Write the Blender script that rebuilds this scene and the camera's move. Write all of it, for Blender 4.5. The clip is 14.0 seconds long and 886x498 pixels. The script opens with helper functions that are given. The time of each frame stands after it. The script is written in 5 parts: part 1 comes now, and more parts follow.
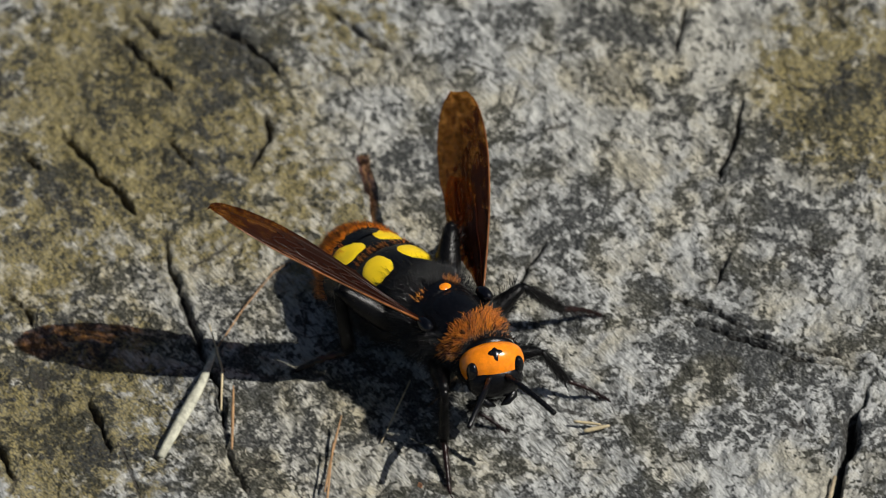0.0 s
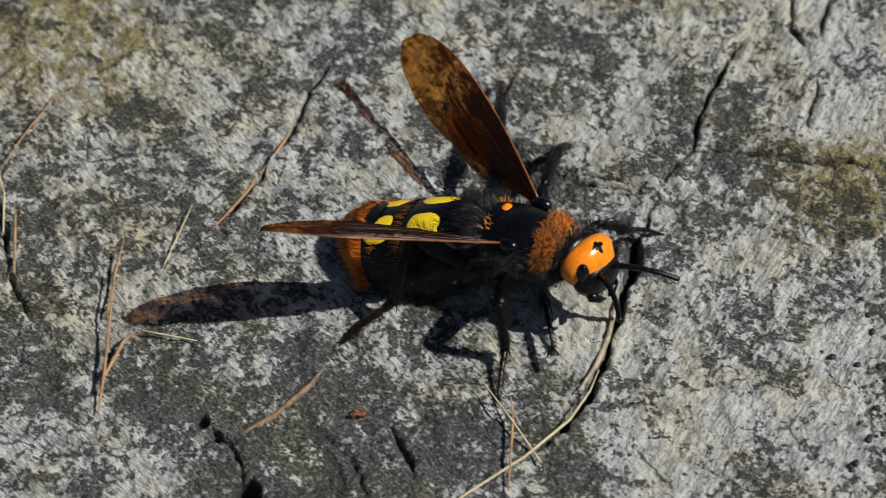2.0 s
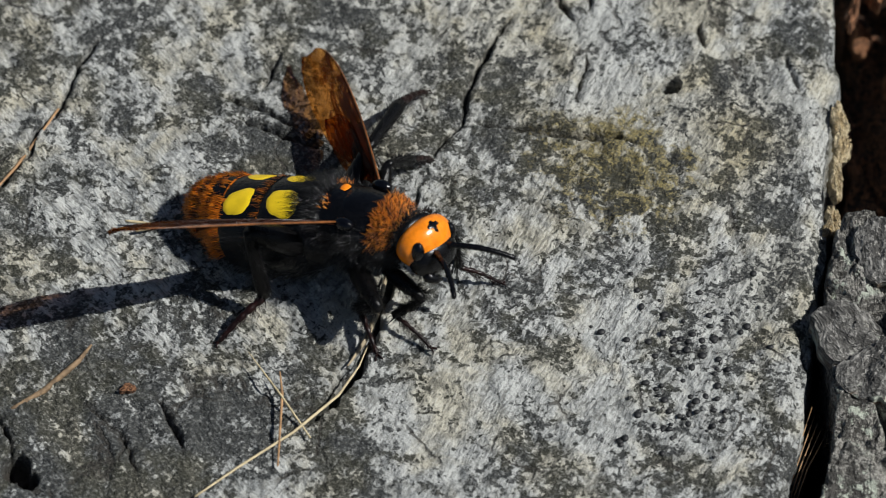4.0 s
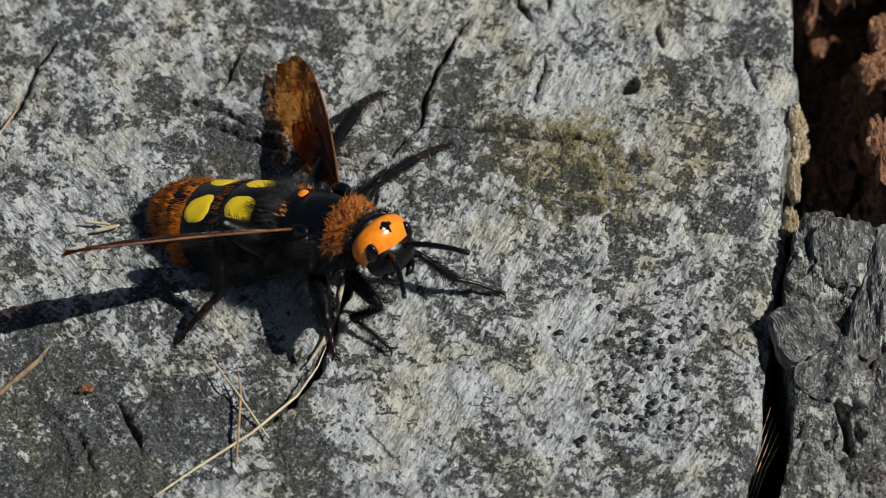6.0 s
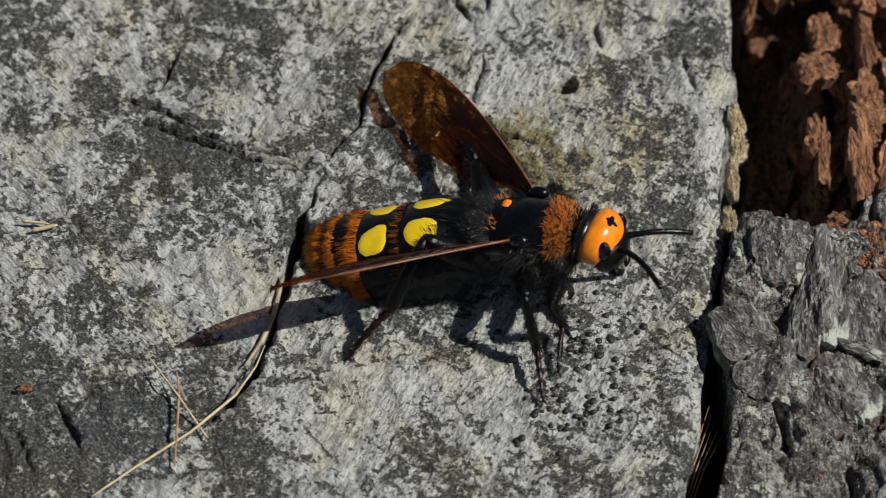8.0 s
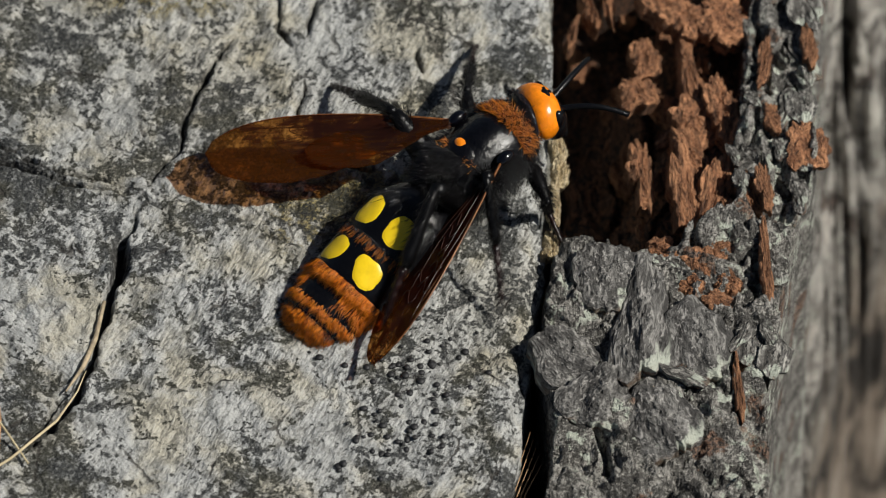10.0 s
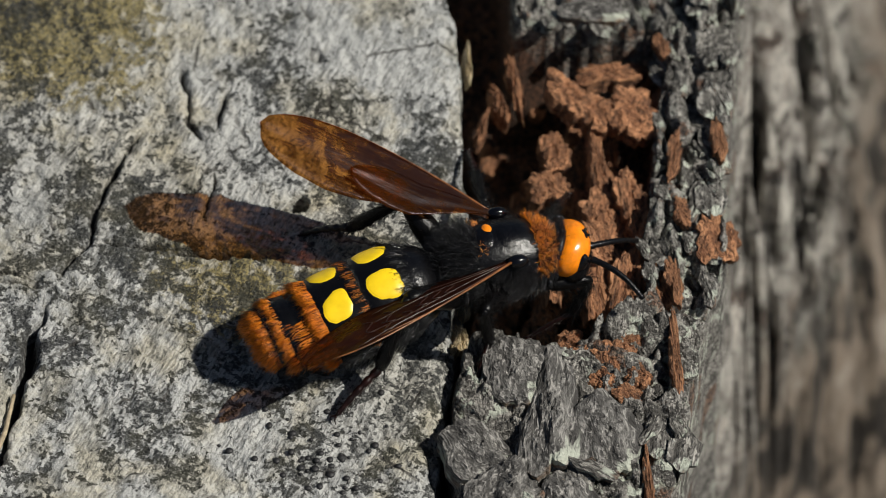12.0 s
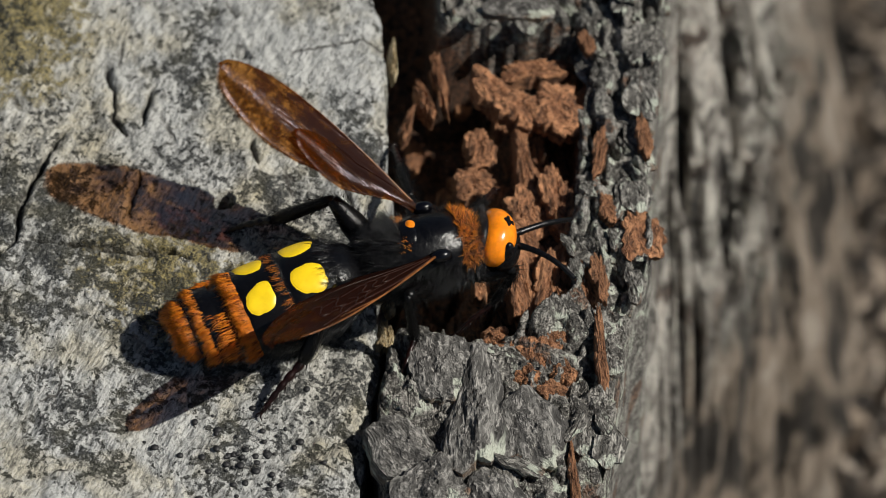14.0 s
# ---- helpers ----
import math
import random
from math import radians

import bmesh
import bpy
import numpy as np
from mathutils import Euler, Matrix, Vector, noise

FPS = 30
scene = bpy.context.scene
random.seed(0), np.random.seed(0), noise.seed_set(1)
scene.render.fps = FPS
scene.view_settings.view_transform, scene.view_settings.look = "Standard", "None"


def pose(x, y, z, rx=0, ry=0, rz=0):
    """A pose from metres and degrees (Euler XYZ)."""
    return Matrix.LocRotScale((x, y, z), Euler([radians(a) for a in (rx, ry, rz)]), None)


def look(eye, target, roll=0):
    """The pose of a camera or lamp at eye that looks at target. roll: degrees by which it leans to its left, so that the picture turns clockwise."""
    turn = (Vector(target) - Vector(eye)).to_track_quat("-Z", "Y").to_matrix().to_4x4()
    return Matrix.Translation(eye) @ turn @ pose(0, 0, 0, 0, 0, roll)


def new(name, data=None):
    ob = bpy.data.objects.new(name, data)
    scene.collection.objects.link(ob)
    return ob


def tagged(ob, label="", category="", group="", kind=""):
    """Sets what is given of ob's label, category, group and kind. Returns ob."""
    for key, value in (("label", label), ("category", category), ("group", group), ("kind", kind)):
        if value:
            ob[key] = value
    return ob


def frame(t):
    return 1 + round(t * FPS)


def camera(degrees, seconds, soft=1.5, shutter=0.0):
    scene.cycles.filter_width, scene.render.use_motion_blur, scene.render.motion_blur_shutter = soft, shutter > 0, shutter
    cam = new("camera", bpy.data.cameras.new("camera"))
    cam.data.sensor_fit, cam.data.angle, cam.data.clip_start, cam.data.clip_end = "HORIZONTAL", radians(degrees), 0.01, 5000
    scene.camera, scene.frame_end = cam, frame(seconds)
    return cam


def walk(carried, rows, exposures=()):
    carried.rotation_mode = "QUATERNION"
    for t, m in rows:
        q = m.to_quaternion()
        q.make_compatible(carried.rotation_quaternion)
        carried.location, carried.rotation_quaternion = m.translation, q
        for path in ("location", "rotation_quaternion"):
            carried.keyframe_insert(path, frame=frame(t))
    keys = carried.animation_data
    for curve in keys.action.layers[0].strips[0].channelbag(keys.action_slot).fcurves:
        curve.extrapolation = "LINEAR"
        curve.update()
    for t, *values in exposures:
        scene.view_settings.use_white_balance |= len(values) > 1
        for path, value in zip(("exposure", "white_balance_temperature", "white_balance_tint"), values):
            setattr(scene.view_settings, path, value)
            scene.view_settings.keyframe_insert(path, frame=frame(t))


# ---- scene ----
# All sizes below are in millimetres and turned into metres by MM.
MM = 0.001
ELEVATION = 52.0            # the lens looks down on the stump's top by this angle
DISTANCE = 1167.2           # from the lens to the middle of the stump's top
STEP = 0.065                # millimetres to one unit of the sketch plan

# ---- camera: a long lens on a tripod head that pans and tilts ----
cam = camera(5.0, 14.0, soft=0.85, shutter=0.4)
cam.data.dof.use_dof = True
cam.data.dof.focus_distance = 1.163
cam.data.dof.aperture_fstop = 32.0
TURNS = [  # seconds, pan and tilt in units of the sketch plan
    (0.0, 874, 354), (0.5, 784, 273), (1.0, 684.5, 181.5), (1.5, 593, 103), (2.0, 488, 43), (2.5, 381.5, 15.5),
    (3.0, 257, 5), (3.5, 156.5, -1), (4.0, 79.5, -1), (4.2, 61, 0.5), (6.3, 3, 0), (6.5, 0, 0), (7.0, -13.5, -1),
    (7.5, -41.5, -1), (8.0, -103, -1), (8.5, -180, -3), (8.7, -216.5, -1.5), (10.8, -495, 130), (11.0, -507, 160),
    (11.5, -538, 205), (12.0, -579, 209.5), (12.5, -619, 208), (13.0, -659, 206.5), (13.5, -688, 204.5), (14.0, -711, 203.5),
]
E_COS, E_SIN = math.cos(radians(ELEVATION)), math.sin(radians(ELEVATION))
EYE = (0.0, -DISTANCE * E_COS * MM, DISTANCE * E_SIN * MM)
BASE = pose(*EYE, 90 - ELEVATION, 0, 0)
REACH = DISTANCE / STEP


def turned(du, dv):
    """The lens swung from its middle position by du to the left and dv upwards."""
    return BASE @ pose(0, 0, 0, math.degrees(math.atan(dv / REACH)), math.degrees(math.atan(du / REACH)), 0)


# the picture's white balance drifts a little: cooler over the grey wood, warmer beside the rust-brown hollow
BALANCE = [(0.0, -0.06, 6620, 10), (1.5, -0.06, 6480, 10), (3.0, -0.03, 6330, 9), (6.5, -0.09, 6290, 9), (8.0, -0.13, 6490, 10), (8.7, -0.12, 6560, 10), (10.8, -0.08, 6670, 10), (12.0, -0.04, 6710, 10), (14.0, -0.04, 6710, 10)]
walk(cam, [(t, turned(du, dv)) for t, du, dv in TURNS], BALANCE)

# ---- world and sun ----
SUN = Vector((0.80, -0.17, 1.0)).normalized()
world = bpy.data.worlds.new("sky")
world.use_nodes = True
scene.world = world
wn = world.node_tree.nodes
sky = wn.new("ShaderNodeTexSky")
sky.sky_type, sky.sun_disc = "NISHITA", False
sky.sun_elevation = math.asin(SUN.z)
sky.sun_rotation = math.atan2(SUN.x, SUN.y)
world.node_tree.links.new(sky.outputs[0], wn["Background"].inputs["Color"])
wn["Background"].inputs["Strength"].default_value = 0.036
lamp = bpy.data.lights.new("sun", "SUN")
lamp.energy, lamp.angle, lamp.color = 5.0, radians(0.55), (1.0, 0.98, 0.92)
sun = new("sun", lamp)
sun.matrix_world = look(SUN * 3, (0, 0, 0))


# ---- materials ----
class Nodes:
    """A small writer of node materials; coordinates come in millimetres."""

    def __init__(self, name):
        self.mat = bpy.data.materials.new(name)
        self.mat.use_nodes = True
        self.tree = self.mat.node_tree
        self.bsdf = self.tree.nodes["Principled BSDF"]
        self.out = self.tree.nodes["Material Output"]

    def node(self, kind, **values):
        n = self.tree.nodes.new(kind)
        for key, value in values.items():
            self.feed(n, key.replace("_", " "), value)
        return n

    def feed(self, n, key, value):
        socket = n.inputs[key]
        if isinstance(value, bpy.types.NodeSocket):
            self.tree.links.new(value, socket)
        else:
            socket.default_value = value

    def place(self, sx=1.0, sy=1.0, sz=1.0, turn=0.0):
        c = self.node("ShaderNodeTexCoord")
        m = self.node("ShaderNodeMapping", Vector=c.outputs["Object"])
        m.inputs["Scale"].default_value = (1000 * sx, 1000 * sy, 1000 * sz)
        m.inputs["Rotation"].default_value = (0, 0, radians(turn))
        return m.outputs[0]

    def grain(self, sx, sy, turn):
        """Coordinates drawn out along a line turned from the y axis."""
        c = self.node("ShaderNodeTexCoord")
        m = self.tree.nodes.new("ShaderNodeMapping")
        m.vector_type = "TEXTURE"
        self.feed(m, "Vector", c.outputs["Object"])
        m.inputs["Scale"].default_value = (0.001 / sx, 0.001 / sy, 0.001)
        m.inputs["Rotation"].default_value = (0, 0, radians(turn))
        return m.outputs[0]

    def noise(self, at, scale, detail=4.0, rough=0.55, twist=0.0):
        return self.node("ShaderNodeTexNoise", Vector=at, Scale=scale, Detail=detail, Roughness=rough, Distortion=twist).outputs["Fac"]

    def cells(self, at, scale, feature="F1"):
        n = self.tree.nodes.new("ShaderNodeTexVoronoi")
        n.feature = feature
        self.feed(n, "Vector", at)
        n.inputs["Scale"].default_value = scale
        return n.outputs["Distance"]

    def ramp(self, value, low, high, a=0.0, b=1.0):
        n = self.tree.nodes.new("ShaderNodeMapRange")
        n.interpolation_type = "SMOOTHSTEP"
        for key, v in ((0, value), (1, low), (2, high), (3, a), (4, b)):
            if isinstance(v, bpy.types.NodeSocket):
                self.tree.links.new(v, n.inputs[key])
            else:
                n.inputs[key].default_value = v
        return n.outputs[0]

    def sum(self, a, b, op="ADD"):
        n = self.tree.nodes.new("ShaderNodeMath")
        n.operation = op
        for key, v in ((0, a), (1, b)):
            if isinstance(v, bpy.types.NodeSocket):
                self.tree.links.new(v, n.inputs[key])
            else:
                n.inputs[key].default_value = v
        return n.outputs[0]

    def mul(self, a, b):
        return self.sum(a, b, "MULTIPLY")

    def mix(self, fac, a, b, blend="MIX"):
        n = self.tree.nodes.new("ShaderNodeMix")
        n.data_type, n.blend_type = "RGBA", blend
        for key, v in ((0, fac), (6, a), (7, b)):
            if isinstance(v, bpy.types.NodeSocket):
                self.tree.links.new(v, n.inputs[key])
            else:
                n.inputs[key].default_value = (*v, 1.0) if isinstance(v, tuple) else v
        return n.outputs[2]

    def mask(self, name):
        n = self.tree.nodes.new("ShaderNodeAttribute")
        n.attribute_name = name
        return n.outputs["Fac"]

    def chance(self):
        return self.tree.nodes.new("ShaderNodeObjectInfo").outputs["Random"]

    def finish(self, colour, rough=0.8, height=None, depth=0.1, strength=1.0, **more):
        self.feed(self.bsdf, "Base Color", (*colour, 1.0) if isinstance(colour, tuple) else colour)
        self.feed(self.bsdf, "Roughness", rough)
        for key, value in more.items():
            self.feed(self.bsdf, key.replace("_", " "), value)
        if height is not None:
            b = self.node("ShaderNodeBump", Strength=strength, Distance=depth * MM, Height=height)
            self.feed(self.bsdf, "Normal", b.outputs[0])
        return self.mat


CRUST_LOW = 0.535          # the lichen crust begins where its noise passes this


def wood_material():
    n = Nodes("weathered_grey_wood")
    at = n.place()
    across = n.tree.nodes.new("ShaderNodeSeparateXYZ")
    n.feed(across, 0, at)
    broad = n.noise(at, 0.045, 4, 0.6, 0.4)
    tint = n.noise(at, 0.10, 4, 0.6, 0.3)
    mid = n.noise(at, 0.22, 6, 0.66, 0.6)
    fine = n.noise(at, 1.0, 3, 0.55, 0.7)
    grit = n.noise(at, 3.4, 2, 0.5, 0.4)
    # the fibres run one way over the west of the wood and the other way over its east
    swing = n.ramp(n.sum(across.outputs[0], n.mul(broad, 60)), -12, 34)
    fibre = n.mix(swing, n.noise(n.grain(1.0, 0.22, 38), 3.0, 3, 0.6, 0.5), n.noise(n.grain(1.0, 0.22, -27), 3.0, 3, 0.6, 0.5))
    strand = n.mix(swing, n.noise(n.grain(1.0, 0.16, 38), 0.9, 4, 0.62, 0.9), n.noise(n.grain(1.0, 0.16, -27), 0.9, 4, 0.62, 0.9))
    warm = n.sum(n.ramp(tint, 0.36, 0.54, 0.42, 1.0), n.mul(n.mask("tan"), -0.8))
    pale = n.mix(warm, (0.435, 0.388, 0.268), (0.43, 0.434, 0.418))
    dull = n.mix(warm, (0.25, 0.22, 0.143), (0.238, 0.246, 0.243))
    colour = n.mix(n.ramp(n.sum(n.mul(strand, 0.55), n.mul(mid, 0.45)), 0.42, 0.57), dull, pale)
    colour = n.mix(n.mul(n.ramp(mid, 0.46, 0.37), 0.45), colour, (0.14, 0.135, 0.115))
    colour = n.mix(n.mul(n.ramp(fibre, 0.49, 0.37), 0.62), colour, (0.075, 0.074, 0.068))
    colour = n.mix(n.mul(n.ramp(fibre, 0.53, 0.64), 0.5), colour, n.mix(0.5, pale, (0.64, 0.64, 0.63)))
    colour = n.mix(n.mul(n.mask("pale"), n.ramp(fibre, 0.40, 0.55, 0.15, 0.6)), colour, pale)
    # olive growth over wide patches
    growth = n.noise(at, 0.40, 6, 0.70, 0.4)
    mossy = n.ramp(n.sum(growth, n.mul(n.mask("moss"), 0.26)), 0.53, 0.66)
    olive = n.mix(n.ramp(grit, 0.40, 0.60), (0.058, 0.047, 0.013), (0.235, 0.185, 0.055))
    colour = n.mix(n.mul(n.mul(mossy, n.ramp(n.mask("moss"), 0.05, 0.35)), 0.85), colour, olive)
    # dark crust of lichen in ragged clumps, with pale grains showing through
    clump = n.sum(n.noise(at, 0.42, 5, 0.62, 0.5), n.mul(n.sum(n.noise(at, 1.4, 3, 0.6, 0.4), -0.5), 0.75))
    swarm = n.noise(at, 0.075, 4, 0.6, 0.6)
    reach = n.sum(n.mul(n.sum(n.mask("crust"), n.mul(n.mask("moss"), -0.3)), 0.205), n.sum(n.mul(n.sum(swarm, -0.515), 0.85), n.mul(n.mask("pale"), -0.06)))
    spot = n.ramp(n.sum(clump, reach), CRUST_LOW, CRUST_LOW + 0.045)
    grains = n.ramp(n.noise(at, 2.3, 3, 0.6, 0.5), 0.64, 0.46, 0.5, 1.0)
    dark = n.mul(spot, grains)
    pepper = n.noise(at, 2.7, 3, 0.6, 0.3)
    dusty = n.ramp(n.sum(swarm, n.mul(n.mask("crust"), 0.14)), 0.46, 0.62, 0.12, 0.75)
    colour = n.mix(n.mul(n.ramp(pepper, 0.46, 0.37), dusty), colour, (0.05, 0.049, 0.044))
    crust = n.mix(n.ramp(tint, 0.45, 0.58), (0.021, 0.021, 0.012), (0.018, 0.020, 0.021))
    crust = n.mix(n.mul(n.ramp(pepper, 0.53, 0.66), 0.38), crust, (0.17, 0.17, 0.145))
    colour = n.mix(n.mul(dark, 0.93), colour, crust)
    # small separate specks beside the clumps
    jit = n.node("ShaderNodeTexNoise", Vector=at, Scale=1.6, Detail=2.0)
    bent = n.node("ShaderNodeVectorMath")
    bent.operation = "MULTIPLY_ADD"
    n.feed(bent, 0, jit.outputs["Color"])
    bent.inputs[1].default_value = (0.8, 0.8, 0.8)
    n.feed(bent, 2, at)
    v = n.node("ShaderNodeTexVoronoi", Vector=bent.outputs[0], Scale=1.1)
    pick = n.tree.nodes.new("ShaderNodeSeparateColor")
    n.feed(pick, 0, v.outputs["Color"])
    some = n.sum(pick.outputs[0], n.mul(n.ramp(n.sum(swarm, n.mul(n.mask("crust"), 0.12)), 0.42, 0.66), 0.6), "LESS_THAN")
    speck = n.mul(n.ramp(v.outputs["Distance"], 0.42, 0.22), some)
    colour = n.mix(n.mul(speck, 0.85), colour, crust)
    # hairline checks
    edge = n.cells(bent.outputs[0], 0.085, "DISTANCE_TO_EDGE")
    check = n.mul(n.ramp(edge, 0.020, 0.006), n.ramp(n.noise(at, 0.12, 3, 0.5), 0.52, 0.60))
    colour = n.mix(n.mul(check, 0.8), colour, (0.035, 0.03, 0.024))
    # carved cracks and holes also have their inner shade painted in, by depth of cut
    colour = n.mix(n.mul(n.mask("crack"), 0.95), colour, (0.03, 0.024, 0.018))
    height = n.sum(n.sum(n.mul(fibre, 0.9), n.mul(grit, 0.4)), n.sum(n.mul(fine, 0.8), n.sum(n.mul(n.sum(n.mul(dark, 1.1), 0.45), pepper), n.mul(check, -0.6))))
    return n.finish(colour, n.ramp(fine, 0.3, 0.7, 0.62, 0.9), height, 0.42, 1.0)


def bark_material():
    n = Nodes("furrowed_grey_bark")
    at = n.place()
    lay = n.place(1.0, 0.62, 1.4, 8)
    mid = n.noise(at, 0.30, 5, 0.62, 0.7)
    fine = n.noise(lay, 1.1, 4, 0.58, 1.6)
    tiny = n.noise(at, 2.2, 2, 0.5, 0.6)
    colour = n.mix(n.ramp(mid, 0.42, 0.58), (0.085, 0.08, 0.072), (0.36, 0.342, 0.31))
    # hollows of the bump are coloured dark, with crevice shade put into the colour
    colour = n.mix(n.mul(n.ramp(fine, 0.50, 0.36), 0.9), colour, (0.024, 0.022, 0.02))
    colour = n.mix(n.mul(n.ramp(tiny, 0.53, 0.66), 0.6), colour, (0.52, 0.50, 0.45))
    colour = n.mix(n.mul(n.ramp(tiny, 0.44, 0.34), 0.7), colour, (0.04, 0.036, 0.03))
    streak = n.noise(n.place(2.0, 0.35, 1.2, -14), 1.1, 3, 0.55, 1.4)
    colour = n.mix(n.mul(n.ramp(streak, 0.47, 0.38), 0.75), colour, (0.035, 0.032, 0.028))
    rust = n.sum(n.mask("rust"), n.mul(n.ramp(n.noise(at, 0.15, 4, 0.6), 0.585, 0.62), 0.8), "MAXIMUM")
    brown = n.mix(n.ramp(fine, 0.42, 0.60), (0.016, 0.009, 0.006), (0.20, 0.09, 0.045))
    brown = n.mix(n.mul(n.ramp(tiny, 0.55, 0.66), 0.3), brown, (0.40, 0.19, 0.09))
    colour = n.mix(rust, colour, brown)
    green = n.mul(n.ramp(n.noise(at, 0.6, 4, 0.62), 0.545, 0.58), n.ramp(n.noise(at, 0.08, 3, 0.5), 0.44, 0.54))
    colour = n.mix(n.mul(green, n.sum(1.0, rust, "SUBTRACT")), colour, (0.49, 0.52, 0.44))
    clod = n.noise(n.place(1.0, 0.6, 0.5), 0.14, 3, 0.55, 0.5)
    earth = n.mix(n.ramp(clod, 0.42, 0.56), (0.018, 0.014, 0.01), (0.28, 0.225, 0.175))
    earth = n.mix(n.ramp(clod, 0.57, 0.66), earth, (0.42, 0.36, 0.30))
    weathered = n.mix(n.ramp(mid, 0.40, 0.58), (0.42, 0.385, 0.345), (0.72, 0.68, 0.61))
    # furrows on the root have no relief here; their shade is painted as dark streaks
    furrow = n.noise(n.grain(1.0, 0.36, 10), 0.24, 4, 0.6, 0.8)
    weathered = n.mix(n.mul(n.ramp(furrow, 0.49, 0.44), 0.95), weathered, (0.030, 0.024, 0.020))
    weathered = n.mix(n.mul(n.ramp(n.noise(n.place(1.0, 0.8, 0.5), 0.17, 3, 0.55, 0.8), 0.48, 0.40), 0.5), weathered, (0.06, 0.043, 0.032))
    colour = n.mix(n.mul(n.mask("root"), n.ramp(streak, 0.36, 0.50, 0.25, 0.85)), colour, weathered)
    colour = n.mix(n.mask("earth"), colour, earth)
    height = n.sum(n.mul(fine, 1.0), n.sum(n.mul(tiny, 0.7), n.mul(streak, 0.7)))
    return n.finish(colour, 0.85, height, 0.95, 1.0)


def flake_material(name, low, high, scale=1.0):
    n = Nodes(name)
    at = n.place()
    mid = n.noise(at, 0.5 * scale, 4, 0.6, 0.8)
    fine = n.noise(n.place(1.0, 0.6, 1.0, 20), 2.0 * scale, 3, 0.55, 1.2)
    tone = n.mix(n.ramp(mid, 0.36, 0.64), low, high)
    tone = n.mix(n.mul(n.ramp(fine, 0.50, 0.36), 0.8), tone, tuple(v * 0.25 for v in low))
    tone = n.mix(n.mul(n.ramp(fine, 0.55, 0.68), 0.5), tone, tuple(min(1, v * 1.25) for v in high))
    tone = n.mix(n.mul(n.chance(), 0.28), tone, tuple(v * 0.45 for v in high))
    return n.finish(tone, 0.8, n.sum(n.mul(mid, 1.2), fine), 1.0, 1.0)


def slab_material():
    """Weathered bark in layers: fine dark grain along each slab, pale edges."""
    n = Nodes("grained_grey_bark")
    mid = n.noise(n.place(), 0.5, 5, 0.62, 0.6)
    grain = n.noise(n.grain(1.0, 0.55, -12), 6.5, 3, 0.6, 1.0)
    tone = n.mix(n.ramp(mid, 0.38, 0.62), (0.055, 0.052, 0.049), (0.225, 0.217, 0.202))
    tone = n.mix(n.mul(n.ramp(grain, 0.52, 0.40), 0.8), tone, (0.030, 0.028, 0.026))
    tone = n.mix(n.mul(n.ramp(grain, 0.54, 0.66), 0.55), tone, (0.46, 0.44, 0.41))
    tone = n.mix(n.mul(n.ramp(n.noise(n.place(), 0.28, 3, 0.55), 0.58, 0.66), 0.6), tone, (0.25, 0.15, 0.08))
    lichen = n.mul(n.ramp(n.noise(n.place(), 0.75, 4, 0.62), 0.57, 0.61), n.ramp(n.noise(n.place(), 0.14, 2, 0.5), 0.46, 0.56))
    tone = n.mix(n.mul(lichen, 0.8), tone, (0.47, 0.50, 0.42))
    return n.finish(tone, 0.85, n.sum(n.mul(grain, 0.8), mid), 0.55, 1.0)


def ground_material():
    n = Nodes("woodland_soil")
    at = n.place()
    big = n.noise(at, 0.11, 4, 0.6, 0.6)
    small = n.noise(at, 0.4, 4, 0.6, 0.5)
    tone = n.mix(n.ramp(big, 0.38, 0.62), (0.012, 0.009, 0.007), (0.10, 0.08, 0.06))
    tone = n.mix(n.ramp(small, 0.52, 0.66), tone, (0.30, 0.25, 0.20))
    return n.finish(tone, 0.9, small, 4.0, 1.0)


def litter_material():
    """Bleached, brown and rotten leaf pieces, each with a tone of its own."""
    n = Nodes("dry_leaf_litter")
    geo = n.tree.nodes.new("ShaderNodeNewGeometry")
    each = geo.outputs["Random Per Island"]
    mid = n.noise(n.place(), 0.12, 3, 0.55)
    tone = n.mix(n.ramp(each, 0.35, 0.75), (0.012, 0.009, 0.007), (0.17, 0.13, 0.097))
    tone = n.mix(n.ramp(each, 0.72, 0.98), tone, (0.35, 0.295, 0.245))
    tone = n.mix(n.mul(n.ramp(mid, 0.50, 0.40), 0.7), tone, (0.03, 0.021, 0.013))
    return n.finish(tone, 0.8, mid, 1.0, 0.6)


def plain(name, colour, rough, vary=0.0, scale=2.0, bump=0.0, **more):
    n = Nodes(name)
    f = n.noise(n.place(), scale, 4, 0.6)
    tone = n.mix(n.ramp(f, 0.3, 0.7), tuple(c * (1 - vary) for c in colour), tuple(min(1, c * (1 + vary)) for c in colour))
    return n.finish(tone, rough, f if bump else None, bump or 0.1, 1.0, **more)


def fur_material(name, low, high, rough, shine):
    n = Nodes(name)
    each = n.tree.nodes.new("ShaderNodeNewGeometry").outputs["Random Per Island"]
    patch = n.noise(n.place(), 0.7, 3, 0.6)
    return n.finish(n.mix(n.ramp(n.sum(n.mul(each, 0.75), n.mul(patch, 0.35)), 0.15, 0.95), low, high), rough, Specular_IOR_Level=shine)


